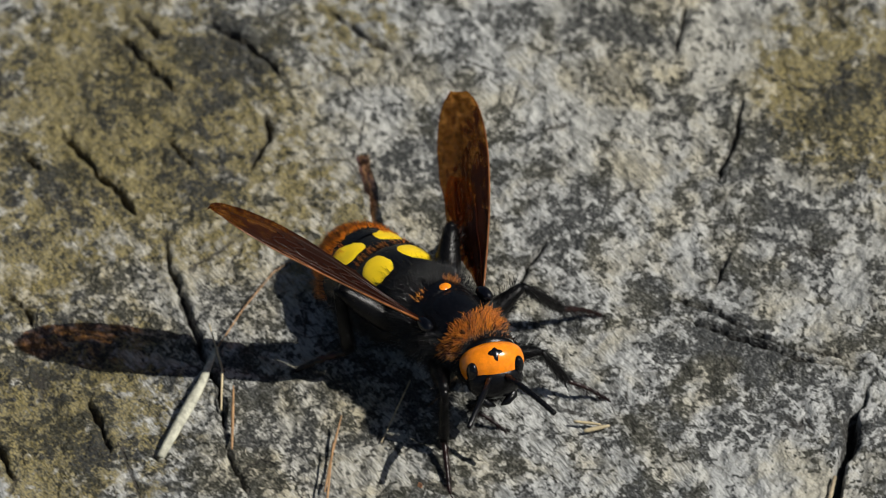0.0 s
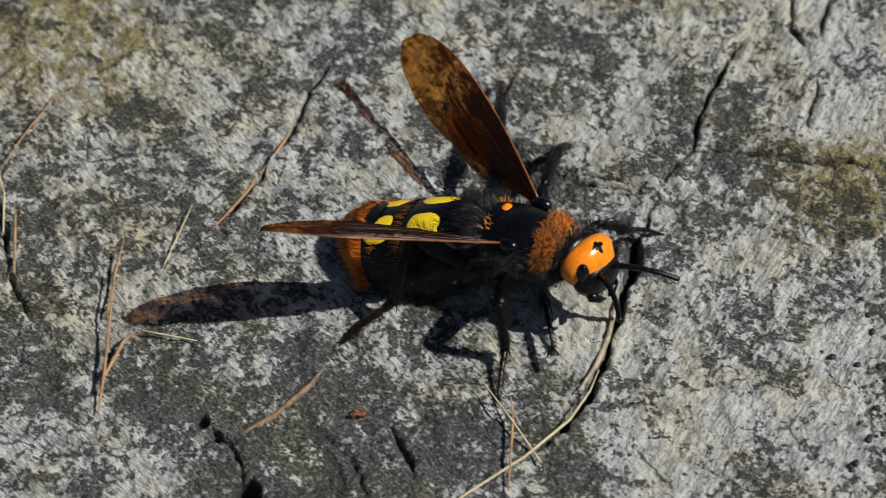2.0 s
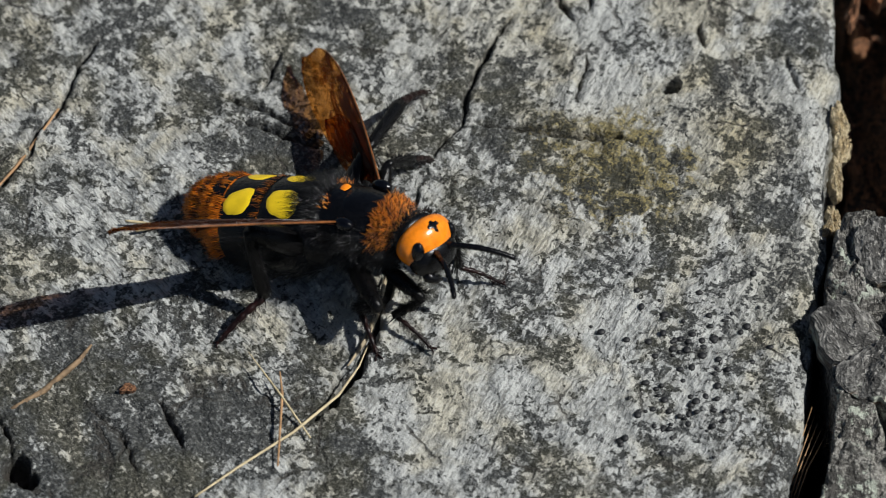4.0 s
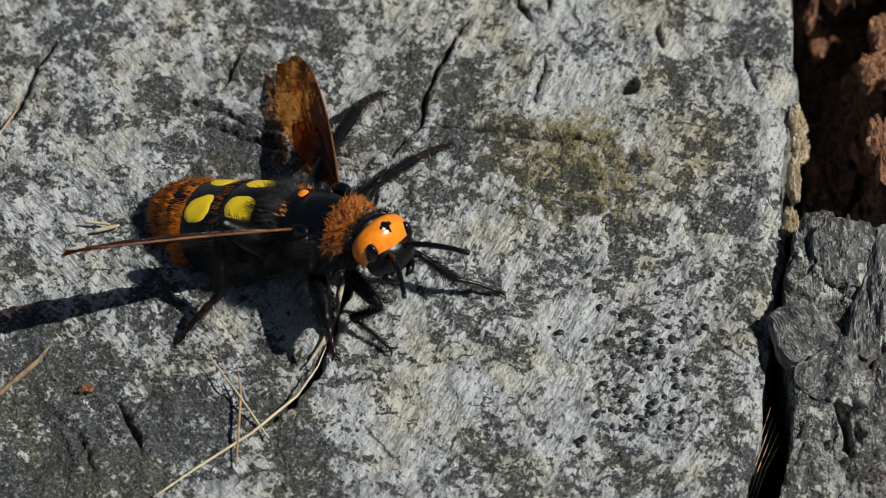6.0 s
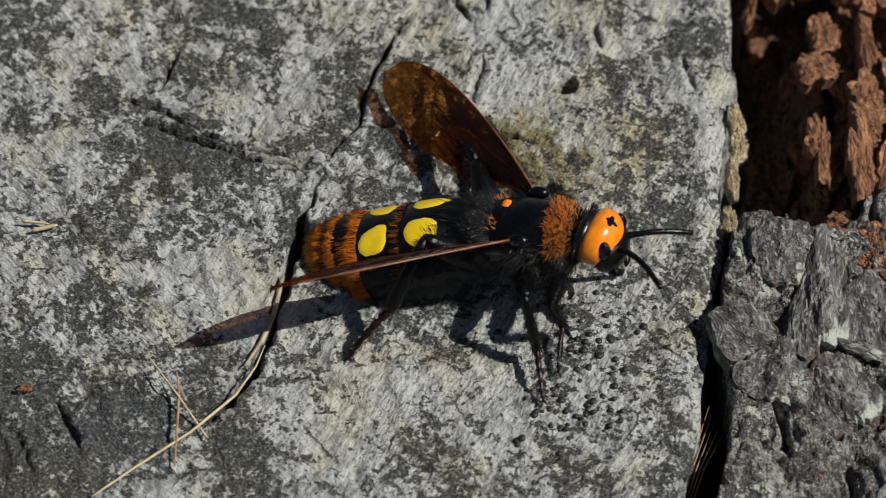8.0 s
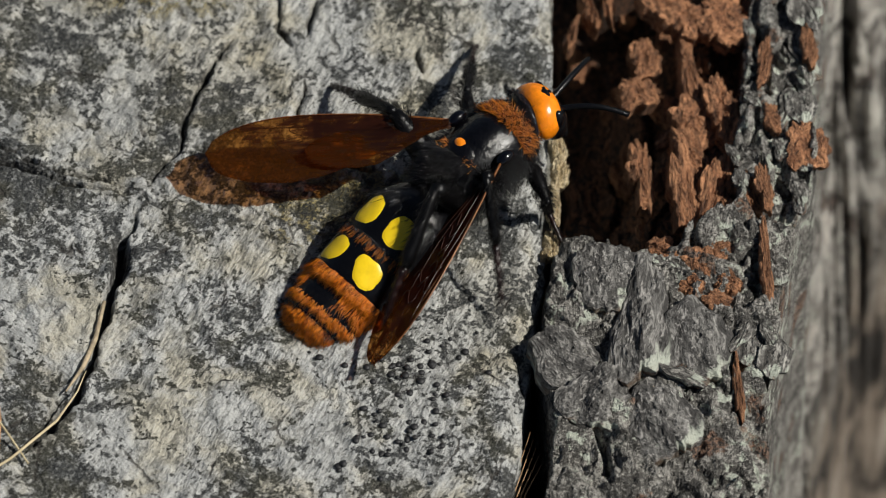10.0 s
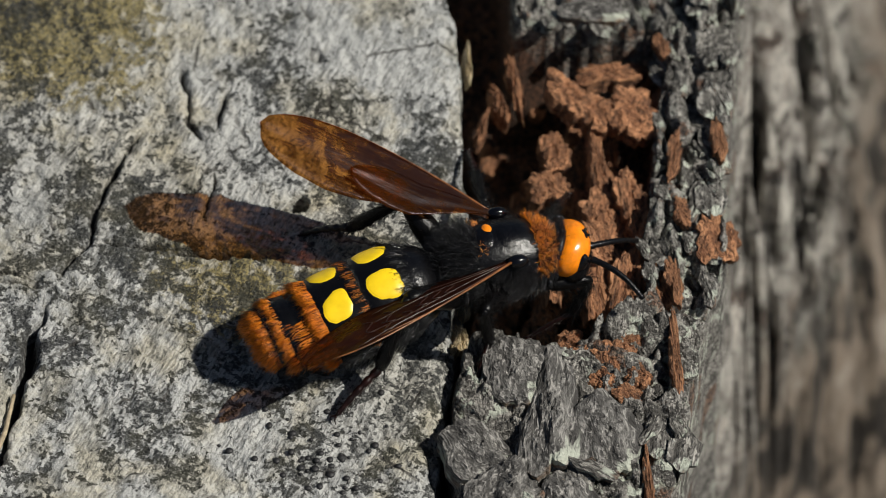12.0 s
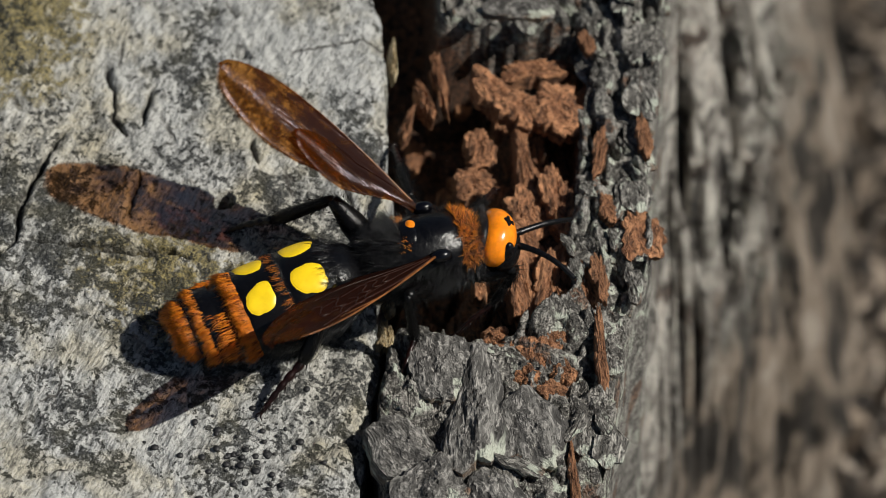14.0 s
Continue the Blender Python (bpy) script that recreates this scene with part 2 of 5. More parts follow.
def wing_material():
    """Amber membrane: lets tinted light through, with a glossy coat and darker smoke along its front. The near wing's
    smoke mask also holds painted shade.
    """
    n = Nodes("amber_wing_membrane")
    fold = n.noise(n.place(0.25, 2.2, 1.0), 1.0, 3, 0.6)
    blotch = n.noise(n.place(), 0.35, 3, 0.6, 0.8)
    smoke = n.sum(n.mask("smoke"), n.sum(n.ramp(blotch, 0.35, 0.65, -0.3, 0.3), n.ramp(fold, 0.36, 0.64, -0.3, 0.15)))
    smoke = n.ramp(smoke, 0.0, 1.0)
    tone = n.mix(smoke, (0.12, 0.045, 0.007), (0.030, 0.009, 0.005))
    n.finish(tone, 0.48, n.sum(fold, n.mul(n.noise(n.place(0.5, 3.0, 1.0), 1.0, 2, 0.5), 0.6)), 0.10, 0.6, Specular_IOR_Level=0.15)
    clear = n.node("ShaderNodeBsdfTransparent")
    n.feed(clear, "Color", n.mix(smoke, (0.84, 0.58, 0.30), (0.42, 0.22, 0.12)))
    back = n.node("ShaderNodeBsdfTranslucent")
    n.feed(back, "Color", n.mix(smoke, (0.58, 0.23, 0.035), (0.23, 0.060, 0.011)))
    m1 = n.node("ShaderNodeMixShader", Fac=0.48)
    n.tree.links.new(n.bsdf.outputs[0], m1.inputs[1])
    n.tree.links.new(back.outputs[0], m1.inputs[2])
    m2 = n.node("ShaderNodeMixShader")
    n.feed(m2, "Fac", n.ramp(smoke, 0.0, 1.0, 0.80, 0.30))
    n.tree.links.new(m1.outputs[0], m2.inputs[1])
    n.tree.links.new(clear.outputs[0], m2.inputs[2])
    gloss = n.node("ShaderNodeBsdfGlossy", Roughness=0.22, Color=(0.95, 0.85, 1.0, 1.0))
    n.tree.links.new(n.bsdf.inputs["Normal"].links[0].from_socket, gloss.inputs["Normal"])
    m3 = n.node("ShaderNodeMixShader", Fac=0.009)
    n.tree.links.new(m2.outputs[0], m3.inputs[1])
    n.tree.links.new(gloss.outputs[0], m3.inputs[2])
    n.tree.links.new(m3.outputs[0], n.out.inputs[0])
    return n.mat


WOOD = wood_material()
BARK = bark_material()
RUST = flake_material("rust_brown_inner_bark", (0.17, 0.066, 0.028), (0.54, 0.255, 0.122), 2.2)
SLAB = slab_material()
CREAM = flake_material("pale_crumbling_wood", (0.52, 0.37, 0.18), (0.84, 0.70, 0.46), 2.4)
SOIL = ground_material()
LITTER = litter_material()
STRAW = plain("dry_straw", (0.50, 0.41, 0.25), 0.6, 0.25, 0.6)
BLADE = plain("bleached_grass_blade", (0.44, 0.43, 0.34), 0.65, 0.3, 0.9, 0.2)
TAN = plain("brown_dry_stem", (0.33, 0.19, 0.09), 0.6, 0.3, 0.8)
CRUST = plain("brown_crust", (0.19, 0.125, 0.07), 0.8, 0.4, 1.2, 0.2)
SPLINTER = plain("pale_tan_splinter", (0.36, 0.29, 0.19), 0.75, 0.3, 1.0, 0.2)
FUNGUS = plain("black_fungus", (0.012, 0.012, 0.013), 0.55, 0.2)
BLACK = plain("black_chitin", (0.0025, 0.0025, 0.0032), 0.27, 0.3, 2.2, 0.06, Specular_IOR_Level=0.3)
LEG = plain("hairy_black_chitin", (0.003, 0.0028, 0.003), 0.30, 0.4, 2.5, 0.08, Specular_IOR_Level=0.22)
FOOT = plain("reddish_black_chitin", (0.010, 0.0032, 0.0026), 0.3, 0.6, 1.5, 0.06, Specular_IOR_Level=0.35)
JET = plain("glossy_black_chitin", (0.0015, 0.0015, 0.0025), 0.13, 0.2, 3.0, 0.035)
SATIN = plain("satin_black_chitin", (0.0022, 0.0022, 0.003), 0.22, 0.3, 2.6, 0.08, Specular_IOR_Level=0.35)
ORANGE = plain("orange_chitin", (0.86, 0.235, 0.007), 0.22, 0.16, 0.9, 0.03, Coat_Weight=0.3)
YELLOW = plain("yellow_chitin", (0.88, 0.60, 0.012), 0.36, 0.06, 0.8, 0.03)
VEIN = plain("amber_vein", (0.035, 0.011, 0.006), 0.3, 0.3, 0.7)
COSTA = plain("golden_brown_vein", (0.17, 0.06, 0.016), 0.35, 0.5, 0.7)
FUR_BLACK = fur_material("black_fur", (0.004, 0.004, 0.0045), (0.022, 0.022, 0.024), 0.26, 0.6)
FUR_RUST = fur_material("rust_orange_fur", (0.45, 0.09, 0.005), (0.98, 0.31, 0.012), 0.4, 0.5)
FUR_GOLD = fur_material("golden_orange_fur", (0.42, 0.10, 0.007), (0.90, 0.33, 0.025), 0.42, 0.5)
WING = wing_material()


# ---- mesh helpers ----
def lattice(ix, iy, seed):
    h = (ix * 374761393 + iy * 668265263 + seed * 974711) & 0x7FFFFFFF
    h = ((h ^ (h >> 13)) * 1274126177) & 0x7FFFFFFF
    return ((h ^ (h >> 16)) & 0xFFFF) / 65535.0


def value_noise(x, y, seed):
    x0, y0 = np.floor(x).astype(np.int64), np.floor(y).astype(np.int64)
    fx, fy = x - x0, y - y0
    fx, fy = fx * fx * (3 - 2 * fx), fy * fy * (3 - 2 * fy)
    a, b = lattice(x0, y0, seed), lattice(x0 + 1, y0, seed)
    c, d = lattice(x0, y0 + 1, seed), lattice(x0 + 1, y0 + 1, seed)
    return (a + (b - a) * fx) * (1 - fy) + (c + (d - c) * fx) * fy


def fbm(x, y, size, octaves=4, seed=0, gain=0.5):
    """Layered noise of about -1 to 1, whose largest lumps measure size."""
    total, amp, norm = 0.0, 1.0, 0.0
    for o in range(octaves):
        k = 2.0 ** o / size
        total = total + amp * (2 * value_noise(x * k + 17.3 * o, y * k - 9.1 * o, seed + o) - 1)
        norm += amp
        amp *= gain
    return total / norm


def cells(x, y, size, seed):
    """Distance to the nearest of scattered points, and that point's own chance value."""
    gx, gy = np.floor(x / size).astype(np.int64), np.floor(y / size).astype(np.int64)
    best, value = np.full(np.shape(x), 9.0), np.zeros(np.shape(x))
    for dx in (-1, 0, 1):
        for dy in (-1, 0, 1):
            cx, cy = gx + dx, gy + dy
            px, py = cx + lattice(cx, cy, seed), cy + lattice(cx, cy, seed + 7)
            d = np.hypot(x / size - px, y / size - py)
            near = d < best
            best, value = np.where(near, d, best), np.where(near, lattice(cx, cy, seed + 13), value)
    return best, value


def smooth(x, a, b):
    t = np.clip((x - a) / (b - a), 0, 1)
    return t * t * (3 - 2 * t)


def plan(u, v, z=0.0):
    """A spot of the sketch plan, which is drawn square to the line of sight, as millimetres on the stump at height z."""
    x, up = (u - 784) * STEP, (441 - v) * STEP
    y = (up * DISTANCE - z * (DISTANCE * E_COS + up * E_SIN)) / (DISTANCE * E_SIN - up * E_COS)
    return x * (DISTANCE + y * E_COS - z * E_SIN) / DISTANCE, y


def raw(name, verts, faces, material, parent=None, label="", flat=False, masks=None):
    """Links verts (millimetres) and faces as one mesh object."""
    mesh = bpy.data.meshes.new(name)
    mesh.from_pydata((np.asarray(verts, float) * MM).tolist(), [], faces if isinstance(faces, list) else faces.tolist())
    mesh.materials.append(material)
    if not flat:
        mesh.polygons.foreach_set("use_smooth", [True] * len(mesh.polygons))
    for key, values in (masks or {}).items():
        a = mesh.attributes.new(key, "FLOAT", "POINT")
        a.data.foreach_set("value", np.asarray(values, np.float32))
    mesh.update()
    ob = new(name, mesh)
    ob.parent = parent
    if label:
        tagged(ob, label)
    return ob


def thing(name, label, category, group="", kind=""):
    return tagged(new(name), label, category, group, kind)


def grid_faces(rows, cols):
    i = np.arange(rows - 1)[:, None] * cols + np.arange(cols - 1)[None, :]
    return np.stack([i, i + 1, i + cols + 1, i + cols], -1).reshape(-1, 4)


def spread(stops):
    """Grid lines from (value, spacing after it) pairs."""
    out = []
    for (a, step), (b, _) in zip(stops, stops[1:]):
        out += list(np.linspace(a, b, max(2, round((b - a) / step) + 1))[:-1])
    return np.array(out + [stops[-1][0]])


def loft(rings, sides, closed=True):
    """Verts and faces of a skin over rings; each ring is a function of the angle."""
    verts, n = [], sides
    for ring in rings:
        verts += [ring(2 * math.pi * k / n) for k in range(n)]
    faces = [[r * n + k, r * n + (k + 1) % n, (r + 1) * n + (k + 1) % n, (r + 1) * n + k] for r in range(len(rings) - 1) for k in range(n)]
    if closed:
        faces += [list(range(n))[::-1], list(range((len(rings) - 1) * n, len(rings) * n))]
    return verts, faces


def tube(points, radii, sides=8):
    """A round tapering tube through points."""
    pts = [Vector(p) for p in points]
    verts, faces = [], []
    ref = Vector((0.13, 0.31, 0.94))
    for i, p in enumerate(pts):
        d = (pts[min(i + 1, len(pts) - 1)] - pts[max(i - 1, 0)]).normalized()
        a = d.cross(ref).normalized()
        b = d.cross(a)
        verts += [p + (a * math.cos(q) + b * math.sin(q)) * radii[i] for q in (2 * math.pi * k / sides for k in range(sides))]
    for r in range(len(pts) - 1):
        faces += [[r * sides + k, r * sides + (k + 1) % sides, (r + 1) * sides + (k + 1) % sides, (r + 1) * sides + k] for k in range(sides)]
    faces += [list(range(sides))[::-1], list(range((len(pts) - 1) * sides, len(pts) * sides))]
    return [tuple(v) for v in verts], faces


def ellipsoid(centre, axes, power=1.0, nu=24, nv=16):
    verts, faces = [], []
    for j in range(nv + 1):
        a = math.pi * j / nv
        for i in range(nu):
            b = 2 * math.pi * i / nu
            s = [math.sin(a) * math.cos(b), math.sin(a) * math.sin(b), math.cos(a)]
            verts.append(tuple(c + r * math.copysign(abs(q) ** power, q) for c, r, q in zip(centre, axes, s)))
    for j in range(nv):
        for i in range(nu):
            faces.append([j * nu + i, (j + 1) * nu + i, (j + 1) * nu + (i + 1) % nu, j * nu + (i + 1) % nu])
    return verts, faces


def join(*pieces):
    verts, faces = [], []
    for v, f in pieces:
        k = len(verts)
        verts += [tuple(p) for p in v]
        faces += [[i + k for i in q] for q in f]
    return verts, faces


def fur(roots, ways, lengths, width, droop=0.25, seed=1):
    """Fine tapering hairs, each bent once."""
    rng = np.random.default_rng(seed)
    verts, faces = [], []
    for p, w, l in zip(roots, ways, lengths):
        p, w = Vector(p), Vector(w).normalized()
        w = (w + 0.32 * noise.noise_vector(p * 1.1)).normalized()
        side = w.cross(Vector(rng.normal(size=3))).normalized() * width
        other = w.cross(side).normalized() * width
        mid = p + w * l * 0.55
        tip = p + w * l + Vector(rng.normal(size=3)) * l * 0.12 + Vector((0, 0, -droop * l))
        k = len(verts)
        verts += [tuple(p + side), tuple(p - side * 0.5 + other), tuple(p - side * 0.5 - other),
                  tuple(mid + side * 0.7), tuple(mid - side * 0.35 + other * 0.7), tuple(mid - side * 0.35 - other * 0.7), tuple(tip)]
        for a, b in ((0, 1), (1, 2), (2, 0)):
            faces += [[k + a, k + b, k + b + 3, k + a + 3], [k + a + 3, k + b + 3, k + 6]]
    return verts, faces


# ---- the tree stump ----
CX, CY, RADIUS = -150.0, 25.0, 190.0
# the rim of the wood, as y and x
RIM_Y = [-60, -36, -21.4, -9.8, 0.9, 9.2, 19.9, 25.7, 36.4, 53, 72]
RIM_X = [24, 33.6, 36.1, 37.1, 38.9, 38.4, 39.7, 40.8, 40.4, 40.2, 35]


def rim(y):
    """The wood's edge in x, at y."""
    y = np.asarray(y, float)
    circle = CX + np.sqrt(np.clip(RADIUS ** 2 - (y - CY) ** 2, 1, None))
    seen = np.interp(y, RIM_Y, RIM_X) + 0.7 * fbm(y, y * 0 + 3.1, 5.0, 4, 5, 0.65)
    w = smooth(np.abs(y - 10), 58, 75)
    return seen * (1 - w) + circle * w


# the cracks over the wood from west to east: width, depth, then spots of the sketch plan
CRACKS_WEST = [
    (0.2, 1.3, (-118, 700), (-82, 748), (-60, 800), (-48, 860)),
    (0.22, 1.6, (-514, -334), (-444, -279), (-364, -204)),
    (0.2, 1.4, (-669, -299), (-624, -244), (-554, -189)),
    (0.37, 2.4, (-774, -129), (-709, -54), (-624, 21)),
    (0.24, 1.6, (-409, -164), (-396, -114), (-434, -54)),
    (0.2, 1.3, (-309, -344), (-234, -294), (-174, -264)),
    (0.34, 1.5, (-590, 40), (-584, 96), (-544, 190), (-489, 326), (-468, 440)),
    (0.23, 1.6, (-874, 136), (-814, 216)),
    (0.23, 1.6, (-884, 416), (-849, 496)),
    (0.2, 1.3, (-474, 436), (-434, 516)),
    (0.2, 1.3, (-584, -114), (-534, -64)),
    (0.2, 1.3, (-854, -104), (-804, -54)),
    (0.22, 1.4, (-724, 346), (-700, 400), (-674, 456)),
    (0.18, 1.2, (-640, -330), (-590, -280)),
]
CRACKS_MIDDLE = [
    (0.15, 0.7, (60, 700), (130, 760), (160, 850)),
    (0.19, 1.4, (440, -189), (426, -94), (386, -34)),
    (0.24, 1.9, (100, 40), (82, 84), (27, 187), (-36, 277), (-80, 330), (-117, 366)),
    (0.18, 1.3, (346, -344), (316, -259)),
    (0.34, 3.2, (330, 205), (407, 237), (527, 277), (672, 307), (720, 330)),
    (0.24, 2.4, (440, 228), (520, 258), (600, 278), (700, 300)),
    (0.2, 1.8, (300, 170), (400, 205), (470, 238)),
    (0.6, 4.2, (668, 320), (637, 397), (597, 537), (557, 647), (467, 757)),
    (0.17, 1.3, (417, 87), (400, 130), (382, 167)),
    (0.18, 1.2, (190, 690), (215, 735), (245, 800)),
]
CRACKS_EAST = [
    (0.2, 1.8, (672, 297), (732, 222), (752, 147), (807, 57), (838, 8)),
    (0.27, 2.6, (732, 222), (857, 232), (975, 242), (1080, 262)),
    (0.17, 1.2, (955, 95), (943, 185)),
    (0.2, 1.5, (894, -98), (914, 2), (939, 42)),
    (0.18, 1.2, (960, 20), (985, -60)),
    (0.17, 1.0, (1160, 40), (1170, 90)),
    (0.17, 1.0, (1310, 90), (1335, 170)),
]
MOSS = [(-300, 60, 130, 0.5), (-830, 60, 160, 0.7), (-650, -150, 280, 1.0), (-480, -60, 200, 0.7), (680, -160, 160, 1.0), (1020, 300, 110, 0.8), (-770, 400, 210, 1.0), (900, 250, 80, 0.4), (620, -230, 150, 0.8), (-250, -300, 120, 0.5)]
PALE = [(1050, 60, 240, 0.9), (880, -80, 260, 0.9), (1240, 640, 240, 0.6), (830, 640, 200, 0.8), (230, 160, 110, 0.7), (420, -170, 190, 0.6), (570, 540, 110, 0.5), (1200, -120, 180, 0.7), (560, 400, 90, 0.4)]
CRUST_NORTH = [
    (56, -324, 50, 0.8), (256, -284, 60, 0.9), (246, -174, 35, 0.8), (346, -154, 55, 0.8), (516, -94, 60, 0.8), (626, -154, 110, 0.8),
    (86, -54, 60, 0.7), (166, -54, 40, 0.8), (166, 36, 50, 0.7), (-444, -304, 80, 0.9), (-724, -104, 90, 0.6), (-3, -33, 80, 0.7),
    (-620, -200, 130, 0.7), (-800, -60, 130, 0.7), (-520, -40, 90, 0.5),
    (457, 97, 90, 0.8), (560, 90, 70, 0.7), (130, 60, 70, 0.8), (90, 130, 60, 0.7), (300, 215, 60, 0.9), (400, 245, 60, 0.9), (500, 270, 60, 0.9),
]
CRUST_EAST = [
    (800, 170, 70, 0.9), (860, 250, 70, 0.8), (990, 330, 80, 0.9), (1090, 290, 60, 0.8), (1200, 275, 70, 0.9), (1260, 335, 80, 1.0), (1130, 600, 50, 0.4),
    (1130, 750, 60, 0.6), (760, 330, 90, 0.6), (1290, 60, 70, 0.6), (930, 200, 50, 0.7), (900, 850, 60, 0.5), (690, 240, 60, 0.8), (850, 110, 50, 0.6),
    (860, 600, 60, 0.5), (1210, 480, 60, 0.5), (1180, 150, 30, 0.8), (720, 130, 60, 0.5), (950, 445, 60, 0.5), (1050, 690, 50, 0.4),
]
CRUST_SOUTH = [
    (130, 740, 180, 1.0), (330, 760, 140, 1.0), (60, 610, 90, 0.7), (-173, 667, 110, 0.8), (-493, 600, 150, 0.8), (-794, 286, 120, 0.7),
    (-760, 430, 140, 0.8), (-400, 480, 90, 0.7), (-60, 420, 110, 0.6), (470, 640, 80, 0.8), (520, 800, 90, 0.8), (650, 650, 60, 0.5),
    (-300, 300, 110, 0.5), (-560, 330, 90, 0.6), (230, 580, 80, 0.6), (-60, 760, 120, 0.8), (-300, 780, 100, 0.6), (640, 780, 70, 0.5), (-250, 180, 90, 0.5),
]
WARM_WOOD = [(-600, -60, 330, 0.9), (-250, 60, 200, 0.6), (-800, 200, 200, 0.7), (-300, 400, 200, 0.5), (300, -250, 250, 0.5), (600, -200, 250, 0.7), (1200, 230, 110, 0.9), (780, 90, 120, 0.5), (1300, 480, 120, 0.4), (1000, 280, 120, 0.5)]


def gather(x, y, blots):
    total = 0 * x
    wx, wy = x + 5 * fbm(x, y, 14, 3, 41), y + 5 * fbm(x, y, 14, 3, 47)
    for u, v, size, amount in blots:
        px, py = plan(u, v)
        r = size * STEP
        total = np.maximum(total, amount * np.exp(-(((wx - px) / r) ** 2 + ((wy - py) * 0.85 / r) ** 2)))
    return np.clip(total, 0, 1)


def wood_height(x, y):
    z = 0.9 * fbm(x, y, 26, 3, 2) + 0.35 * fbm(x, y, 6, 4, 9) + 0.60 * fbm(x * 1.5 + y * 0.35, y * 0.75, 2.4, 4, 21, 0.58) + 0.22 * fbm(x * 1.2, y, 0.9, 2, 23, 0.7)
    ledge = plan(1150, 515)[1] + 0.05 * (x - 24) + 0.8 * fbm(x, y * 0, 8, 2, 3)
    z = z - 0.35 * smooth(ledge - y, -0.3, 0.5) * smooth(x, 8, 14)
    # mark follows the cuts, for the shade painted inside them
    mark = 0 * x
    wx, wy = x + 0.9 * fbm(x, y, 4.5, 4, 61, 0.65), y + 0.9 * fbm(x, y, 4.5, 4, 67, 0.65)
    for width, depth, *spots in CRACKS_WEST + CRACKS_MIDDLE + CRACKS_EAST:
        pts = [np.array(plan(u, v)) for u, v in spots]
        d, along, run = np.full(x.shape, 99.0), 0 * x, 0.0
        for a, b in zip(pts, pts[1:]):
            ab = b - a
            t = np.clip(((wx - a[0]) * ab[0] + (wy - a[1]) * ab[1]) / (ab @ ab), 0, 1)
            e = np.hypot(wx - a[0] - t * ab[0], wy - a[1] - t * ab[1])
            along = np.where(e < d, run + t * np.hypot(*ab), along)
            d = np.minimum(d, e)
            run += np.hypot(*ab)
        taper = smooth(along, -0.1, run * 0.18) * (1 - 0.85 * smooth(along, run * 0.8, run + 0.1))
        w = 1.3 * width * (0.35 + 0.65 * taper) * (0.75 + 0.9 * fbm(x, y, 3, 3, 71))
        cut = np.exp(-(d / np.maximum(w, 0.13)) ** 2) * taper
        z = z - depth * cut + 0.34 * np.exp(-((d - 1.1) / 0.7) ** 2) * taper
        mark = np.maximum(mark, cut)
    for u, v, r, depth in ((1108, 150, 1.2, 7.0), (1136, -108, 0.9, 0.7), (1190, 160, 0.5, 0.4), (-52, 828, 1.7, 3.0), (-132, 702, 0.9, 1.6), (-105, 733, 0.7, 1.4), (-30, 850, 1.2, 2.2)):
        px, py = plan(u, v)
        d = np.hypot(x - px, (y - py) * 0.86)
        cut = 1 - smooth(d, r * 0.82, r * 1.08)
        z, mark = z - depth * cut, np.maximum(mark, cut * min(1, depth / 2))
    return z, mark


def build_wood(stump):
    xi = spread([(-RADIUS, 18), (-90, 6), (38, 0.9), (42, 0.23), (187, 0.18), (RADIUS, 1)])
    yi = spread([(CY - 186, 16), (-60, 4), (-42, 0.27), (72, 4), (96, 16), (CY + 186, 1)])
    Xi, Y = np.meshgrid(xi, yi)
    X = CX + Xi * (rim(Y) - CX) / RADIUS
    Z, mark = wood_height(X, Y)
    edge = RADIUS - np.abs(Xi)
    Z = Z - 1.6 * (1 - smooth(edge, 0, 3.0)) ** 2
    moss, crust, pale, tan = (gather(X, Y, q) for q in (MOSS, CRUST_NORTH + CRUST_EAST + CRUST_SOUTH, PALE, WARM_WOOD))
    cols, rows = len(xi), len(yi)
    verts = np.stack([X, Y, Z], -1).reshape(-1, 3)
    faces = grid_faces(rows, cols)
    ring = np.concatenate([np.arange(cols), np.arange(1, rows) * cols + cols - 1,
                           (rows - 1) * cols + np.arange(cols - 2, -1, -1), np.arange(rows - 2, 0, -1) * cols])
    top = verts[ring]
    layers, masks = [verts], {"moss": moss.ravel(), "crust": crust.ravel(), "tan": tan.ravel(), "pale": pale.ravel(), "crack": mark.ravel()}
    last, all_faces = ring, [faces]
    n, count = len(ring), len(verts)
    for depth in (5, 20, GROUND_DEPTH + 5):
        low = top.copy()
        low[:, 2] = -depth
        low[:, :2] += 0.5 * np.stack([fbm(top[:, 1], low[:, 2] + depth, 5, 3, 81), fbm(top[:, 0], low[:, 2] + depth, 5, 3, 83)], -1)
        idx = count + np.arange(n)
        all_faces.append(np.stack([last, idx, np.roll(idx, -1), np.roll(last, -1)], -1))
        layers.append(low)
        last, count = idx, count + n
    extra = count - len(verts)
    masks = {k: np.concatenate([v, np.zeros(extra)]) for k, v in masks.items()}
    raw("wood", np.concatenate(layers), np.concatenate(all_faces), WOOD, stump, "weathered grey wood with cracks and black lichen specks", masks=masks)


GROUND_DEPTH = 300.0


